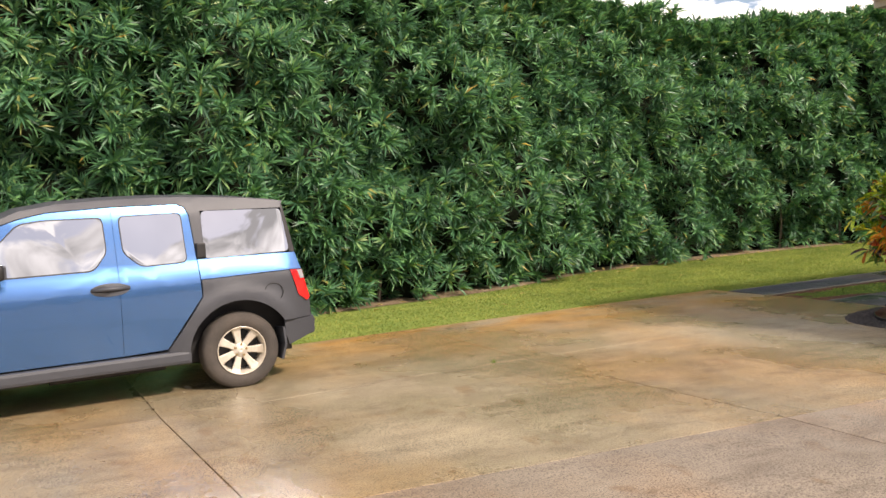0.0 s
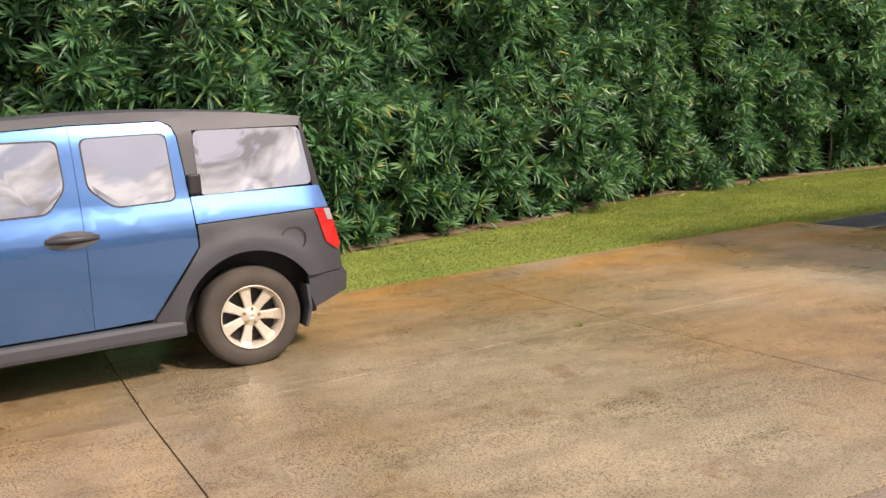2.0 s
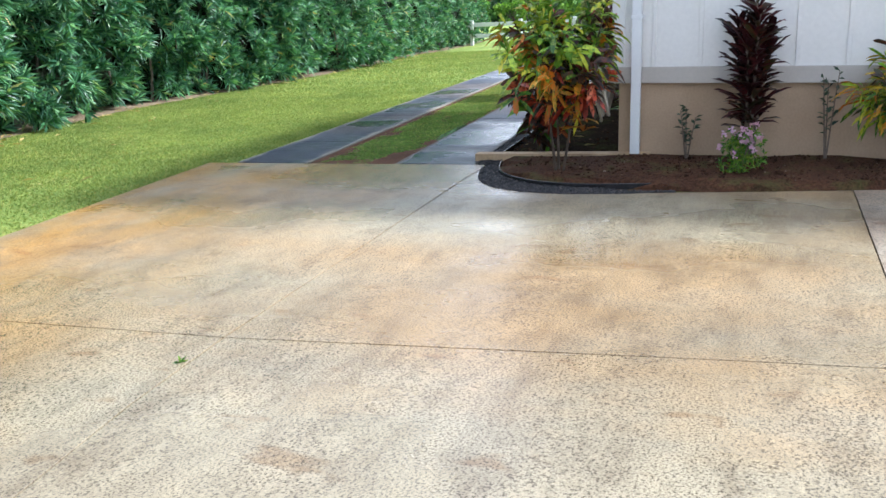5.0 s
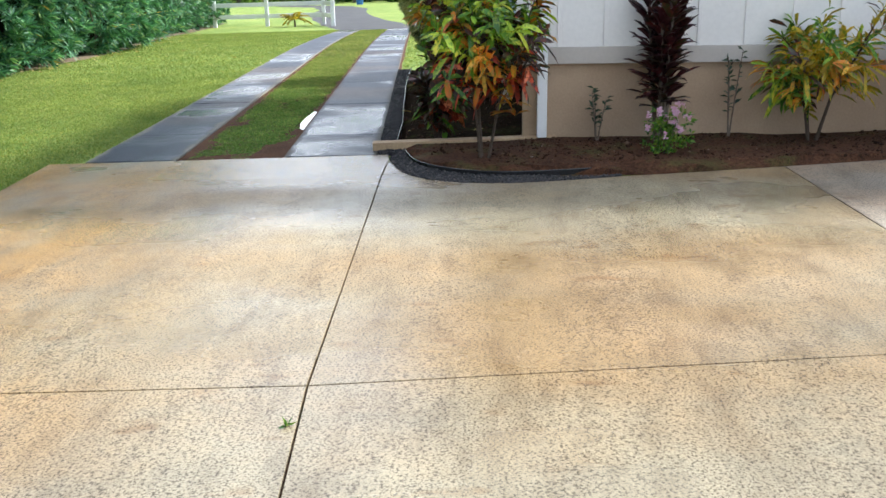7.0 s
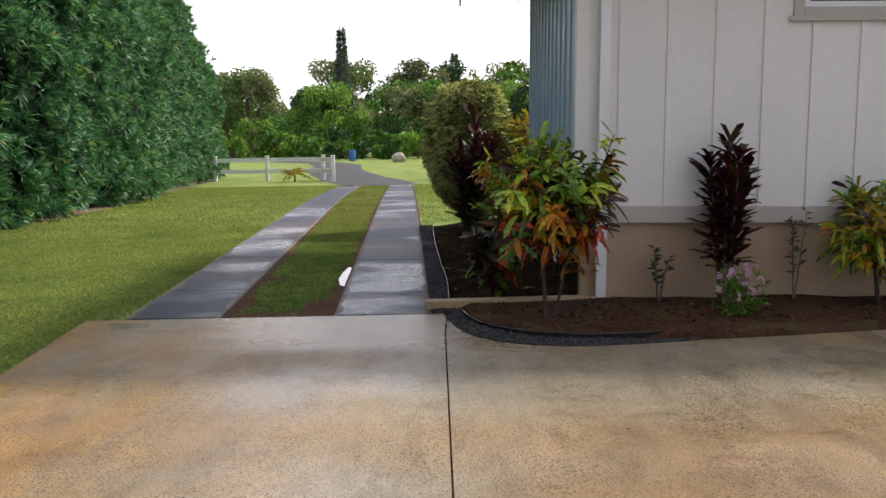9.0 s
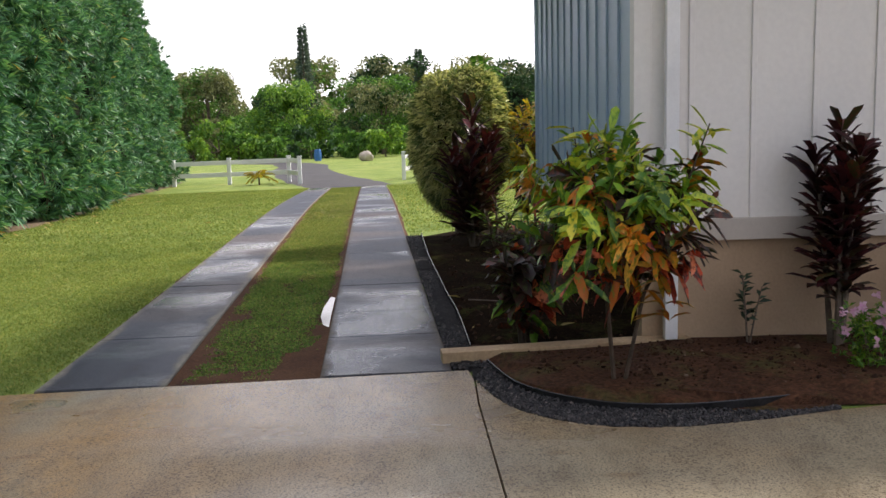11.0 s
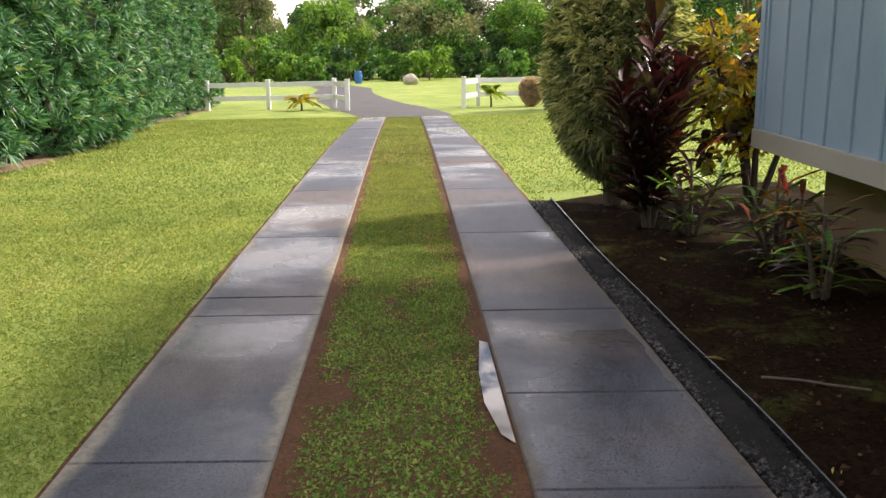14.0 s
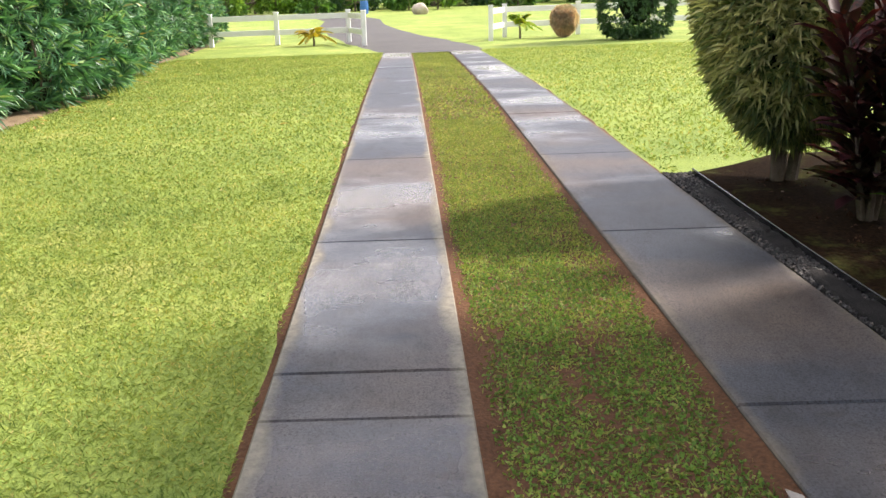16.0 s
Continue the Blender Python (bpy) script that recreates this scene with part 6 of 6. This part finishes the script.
hose()
tw = tube(bmesh.new(), spline([(0, 0, 0), (0.15, 0.04, 0.012), (0.3, 0.02, 0.008), (0.46, 0.07, 0.014)]), 0.006, 6)
tw = part("twig", tw, M_BARK)
tw.matrix_basis = pose(10.75, 7.55, gz(10.9, 7.5) + 0.045, 0, 0, 65)
tagged(tw, "pale dry twig lying on the bare soil", "twig")


# ---- distance ----
def bark_trunk(parent, h, r):
    part("trunk", tube(bmesh.new(), [(0, 0, -0.2), (r * 0.4, 0, h * 0.5), (0, r * 0.5, h)], [r, r * 0.75, r * 0.4], 8), M_BARK, parent)


def tree(at, h, rx, ry, mats, weights, label, seed, clumps=26, per=110, size=(0.35, 0.6), low=0.25, name="tree"):
    """A broad-leaved tree: trunk, limbs and a crown of leafy clumps with gaps."""
    g = np.random.default_rng(seed)
    ob = thing(name, (at[0], at[1], gz(*at)), label=label, category="tree")
    bark_trunk(ob, h * 0.55, h * 0.03)
    cs, quads, slots = [], [], []
    for k in range(clumps):
        u, a, q = g.uniform(0.06, 0.93), g.uniform(0, math.tau), g.uniform(0.45, 1.0) ** 0.6
        reach = math.sqrt(max(0.05, 1 - ((u - 0.42) / 0.6) ** 2)) * 0.82
        c = np.array((rx * reach * q * math.cos(a), ry * reach * q * math.sin(a), h * (max(low, 0) + (0.97 - max(low, 0)) * u)))
        cs.append(c)
        r = g.uniform(0.2, 0.34) * min(rx, ry, h * 0.5)
        n = per
        o = spray(g, n) * r * g.uniform(0.6, 1.08, n)[:, None] * (1, 1, 0.8)
        way = o + g.normal(0, r * 0.5, (n, 3))
        quads.append(leaf_arrays(c + o, way, spray(g, n) + np.array((0, 0, 0.8)), g.uniform(*size, n), g.uniform(*size, n) * 0.62, 0.2))
        slots.append(np.repeat(g.choice(len(mats), 1, p=np.array(weights) / sum(weights)), n))
    for c in cs[:7]:
        part("limb", tube(bmesh.new(), [(0, 0, h * 0.25), tuple(c * (0.5, 0.5, 0.72)), tuple(c)], [h * 0.018, h * 0.011, h * 0.004], 6), M_BARK, ob)
    tagged(leaf_mesh("crown", np.concatenate(quads), mats, ob, slots=np.concatenate(slots)), kind="stuff")
    return ob


T_MID = leaf_material("tree_mid_green", [(0, (0.055, 0.138, 0.032)), (0.6, (0.138, 0.302, 0.060)), (1, (0.248, 0.440, 0.083))], 0.55, 0.3)
T_BRIGHT = leaf_material("tree_bright_green", [(0, (0.110, 0.239, 0.037)), (0.6, (0.221, 0.405, 0.055)), (1, (0.368, 0.534, 0.092))], 0.55, 0.35)
# Olive leaf colour paled towards grey, with distance haze painted in.
T_OLIVE_HAZE = leaf_material("tree_olive_hazed", [(0, (0.16, 0.185, 0.10)), (0.6, (0.29, 0.31, 0.165)), (1, (0.44, 0.44, 0.24))], 0.6, 0.3)
T_STRAW = leaf_material("tall_dry_grass", [(0, (0.196, 0.182, 0.084)), (0.6, (0.350, 0.308, 0.140)), (1, (0.504, 0.434, 0.210))], 0.7, 0.3)
# Needle colour lightened and blued to imitate the haze before far conifers.
T_CONIFER_HAZE = leaf_material("conifer_needles_hazed", [(0, (0.10, 0.15, 0.135)), (1, (0.21, 0.27, 0.25))], 0.6, 0.2)
TREES = [
    ((100, 22.0), 7.6, 5.2, 4.6, [T_MID, T_BRIGHT, T_DEEP], (3, 2.6, 1.2), "spreading green tree with layered bright clumps", 60, 30),
    ((97, 12.2), 8.0, 4.6, 4.9, [T_MID, T_OLIVE_HAZE, T_DEEP], (3, 2.2, 1), "rounded olive-green tree beyond the road", 61, 30),
    ((98, 2.2), 7.4, 4.4, 4.6, [T_MID, T_BRIGHT, T_DEEP], (3, 1.4, 1), "round green tree beside the lane", 62, 26),
    ((96, -6.5), 7.0, 4.6, 4.8, [T_DEEP, T_MID], (2, 2), "dark green tree beyond the fence", 63, 24),
    ((112, 33), 10.5, 5.0, 4.6, [T_OLIVE_HAZE, T_MID], (2, 2), "tall greyish-green tree", 64, 26),
    ((108, 40), 10.0, 4.6, 5.2, [T_OLIVE_HAZE, T_STRAW], (3, 1.2), "brownish-green tree by the hedge end", 65, 24),
    ((150, 44), 13, 9, 9, [T_OLIVE_HAZE, T_DEEP], (3, 1), "distant olive tree", 66, 30),
    ((152, 27), 14.5, 9, 9, [T_OLIVE_HAZE, T_MID], (3, 1), "distant olive tree", 67, 30),
    ((150, 12), 14.0, 9, 9, [T_OLIVE_HAZE, T_DEEP], (3, 1), "distant olive tree", 68, 30),
    ((148, -3), 13.5, 9, 9, [T_OLIVE_HAZE, T_DEEP], (3, 1.5), "distant olive tree", 69, 30),
    ((146, -19), 14.5, 9, 9, [T_DEEP, T_MID], (3, 1.5), "distant dark tree", 70, 30),
    ((120, -22), 11, 8, 8, [T_DEEP, T_MID], (3, 2), "distant dark tree", 71, 28),
    ((150, 60), 13, 9, 9, [T_OLIVE_HAZE, T_DEEP], (3, 1), "distant olive tree", 72, 30),
    ((120, 52), 11, 7, 7, [T_OLIVE_HAZE, T_MID], (3, 1), "distant olive tree", 73, 26),
    ((98, -19), 12, 6, 6, [T_MID, T_DEEP], (2, 3), "tall dark green tree beyond the fence", 75, 32),
    ((92, -28), 12, 6.5, 6.5, [T_OLIVE_HAZE, T_DEEP], (2, 3), "tall dark green tree beyond the fence", 76, 32),
    ((105, -14), 9, 6, 6, [T_MID, T_DEEP], (3, 2), "dark green tree beyond the fence", 74, 26),
]
for at, h, rx, ry, mats, weights, label, seed, clumps in TREES:
    big = 1.0 if at[0] < 130 else 1.8
    tree(at, h, rx, ry, mats, weights, label + " across the road", seed, clumps + 26, 260, (0.22 * big, 0.42 * big), -0.12)
for i, (x, y, h, m) in enumerate([*((104 + 3 * (k % 3), -34 + 3.4 * k, 3.6 + (k * 7 % 4) * 0.5, (T_MID, T_OLIVE_HAZE, T_DEEP)[k % 3]) for k in range(29)), *((126 + 4 * (k % 3), -44 + 4.6 * k, 5.5 + (k * 5 % 4) * 0.7, (T_OLIVE_HAZE, T_MID, T_OLIVE_HAZE)[k % 3]) for k in range(26)), (87, 32.5, 2.4, T_MID), (87, 29.0, 2.2, T_BRIGHT), (86, 21.5, 2.0, T_MID), (87, 14.0, 2.2, T_MID), (88, 5.0, 2.6, T_MID), (88, -4.5, 3.0, T_DEEP), (90, -9.5, 3.2, T_MID), (90, 30.5, 3.0, T_DEEP), (90, 25.5, 2.6, T_BRIGHT), (91, 27.5, 3.8, T_BRIGHT), (88, 18.5, 3.0, T_DEEP), (92, 16.0, 2.6, T_MID), (86, 11.6, 2.9, T_BRIGHT), (92, 34.5, 4.2, T_STRAW), (92, 20.5, 3.2, T_MID), (90, 37.5, 4.5, T_STRAW), (94, 8.0, 2.2, T_DEEP), (90, 23.2, 2.4, T_BRIGHT), (93, 42.0, 4.0, T_MID), (92, -1.0, 3.0, T_MID)]):
    tree((x, y), h, h * 0.75, h * 0.8, [m, T_MID], (3, 1), "leafy shrub in the garden across the road", 90 + i, 14 if x < 120 else 18, 80, (0.3, 0.55) if x < 120 else (0.6, 1.0), 0.02, "shrub")


def pine(at, h, seed):
    g = np.random.default_rng(seed)
    ob = thing("pine_tree", (at[0], at[1], gz(*at)), label="tall narrow dark conifer against the sky", category="tree")
    bark_trunk(ob, h * 0.97, 0.3)
    base, way = [], []
    for k in range(44):
        t = (k / 43) ** 0.9
        z = h * (0.15 + 0.83 * t)
        r = (1.5 * (1 - t) ** 0.8 + 0.12) * (0.7 if k % 3 else 1.1)
        for j in range(64):
            a, q = g.uniform(0, math.tau), g.uniform(0.15, 1)
            base.append((r * q * math.cos(a), r * q * math.sin(a), z + 0.25 * q + g.normal(0, 0.22)))
            way.append((math.cos(a), math.sin(a), 0.45))
    n = len(base)
    tagged(leaf_mesh("crown", leaf_arrays(np.array(base), np.array(way), spray(g, n), g.uniform(0.45, 0.9, n), g.uniform(0.12, 0.24, n)), T_CONIFER_HAZE, ob), kind="stuff")


pine((130, 24.0), 16.5, 5)
pine((150, 8.5), 14.5, 7)


def palm(at, h, seed, frond=2.6, mat=None):
    g = np.random.default_rng(seed)
    ob = thing("palm_tree", (at[0], at[1], gz(*at)), label="palm with arching feathery fronds", category="palm")
    bark_trunk(ob, h, max(0.05, h * 0.02))
    for k in range(11):
        a = k * math.tau / 11 + g.uniform(-0.2, 0.2)
        el = g.uniform(0.1, 1.2)
        d = np.array((math.cos(a) * math.cos(el), math.sin(a) * math.cos(el), math.sin(el)))
        base, way = [], []
        for j in range(40):
            t = (j + 1) / 46
            p = np.array((0, 0, h)) + d * frond * t - np.array((0, 0, 1)) * frond * 0.55 * t * t
            s = np.cross(d, (0, 0, 1))
            s /= np.linalg.norm(s)
            base.append(p)
            way.append(d * 0.5 + s * (1 if j % 2 else -1) - np.array((0, 0, 0.35)))
        n = len(base)
        leaf_mesh("frond", leaf_arrays(np.array(base), np.array(way), np.tile((0, 0, 1.0), (n, 1)), np.full(n, frond * 0.26), np.full(n, frond * 0.04), 0.25), mat or T_MID, ob)


palm((110, 1.6), 8.9, 31, 3.4)
palm((40.6, 15.0), 0.35, 33, 0.8, C_YELLOW)
palm((40.6, 8.1), 0.45, 34, 0.8, C_LIME)

# utility pole with a lamp arm
M_POLE = surface("brown_pole_timber", (0.10, 0.06, 0.04), (0.17, 0.10, 0.07), 4, 0.85, 30, 0.3)
pole = thing("utility_pole", (62, -8.6, gz(62, -8)), label="brown timber utility pole with a short lamp arm", category="utility pole")
part("pole", tube(bmesh.new(), [(0, 0, -0.3), (0, 0, 7.5)], [0.17, 0.13], 10), M_POLE, pole, smooth=True)
part("lamp_arm", tube(bmesh.new(), [(0, 0, 5.6), (-0.1, -1.1, 5.45)], [0.05, 0.05], 6), M_WHITE, pole)
part("cable", tube(bmesh.new(), spline([(0, -0.1, 6.9), (2, -9, 6.3), (4, -18, 6.6)]), 0.02, 5), M_DARK, pole)
# blue drum and stone across the road
M_BLUE = surface("blue_plastic", (0.02, 0.10, 0.30), (0.03, 0.14, 0.38), 4, 0.5, 40, 0.05)
drum = thing("water_drum", (80, 17.0, gz(80, 17)), label="blue plastic drum standing among shrubs", category="drum")
bm = tube(bmesh.new(), [(0, 0, 0), (0, 0, 0.3), (0, 0, 0.32), (0, 0, 0.6), (0, 0, 0.62), (0, 0, 0.92)], [0.28, 0.3, 0.32, 0.32, 0.3, 0.28], 16)
part("drum_body", bm, M_BLUE, drum)
part("lid", tube(bmesh.new(), [(0, 0, 0.92), (0, 0, 0.95)], [0.27, 0.25], 16), M_BLUE, drum)
M_STONE = surface("pale_stone", (0.34, 0.29, 0.23), (0.48, 0.42, 0.34), 3, 0.9, 20, 0.5)
bm = bmesh.new()
bmesh.ops.create_icosphere(bm, subdivisions=3, radius=0.55)
for v in bm.verts:
    v.co *= 1 + 0.25 * noise.noise(v.co * 2.2)
    v.co.z *= 0.8
st = part("boulder", bm, M_STONE, smooth=True)
st.matrix_basis = pose(74, 12.6, gz(74, 12.6) + 0.3)
tagged(st, "pale rounded boulder on the grass", "boulder")
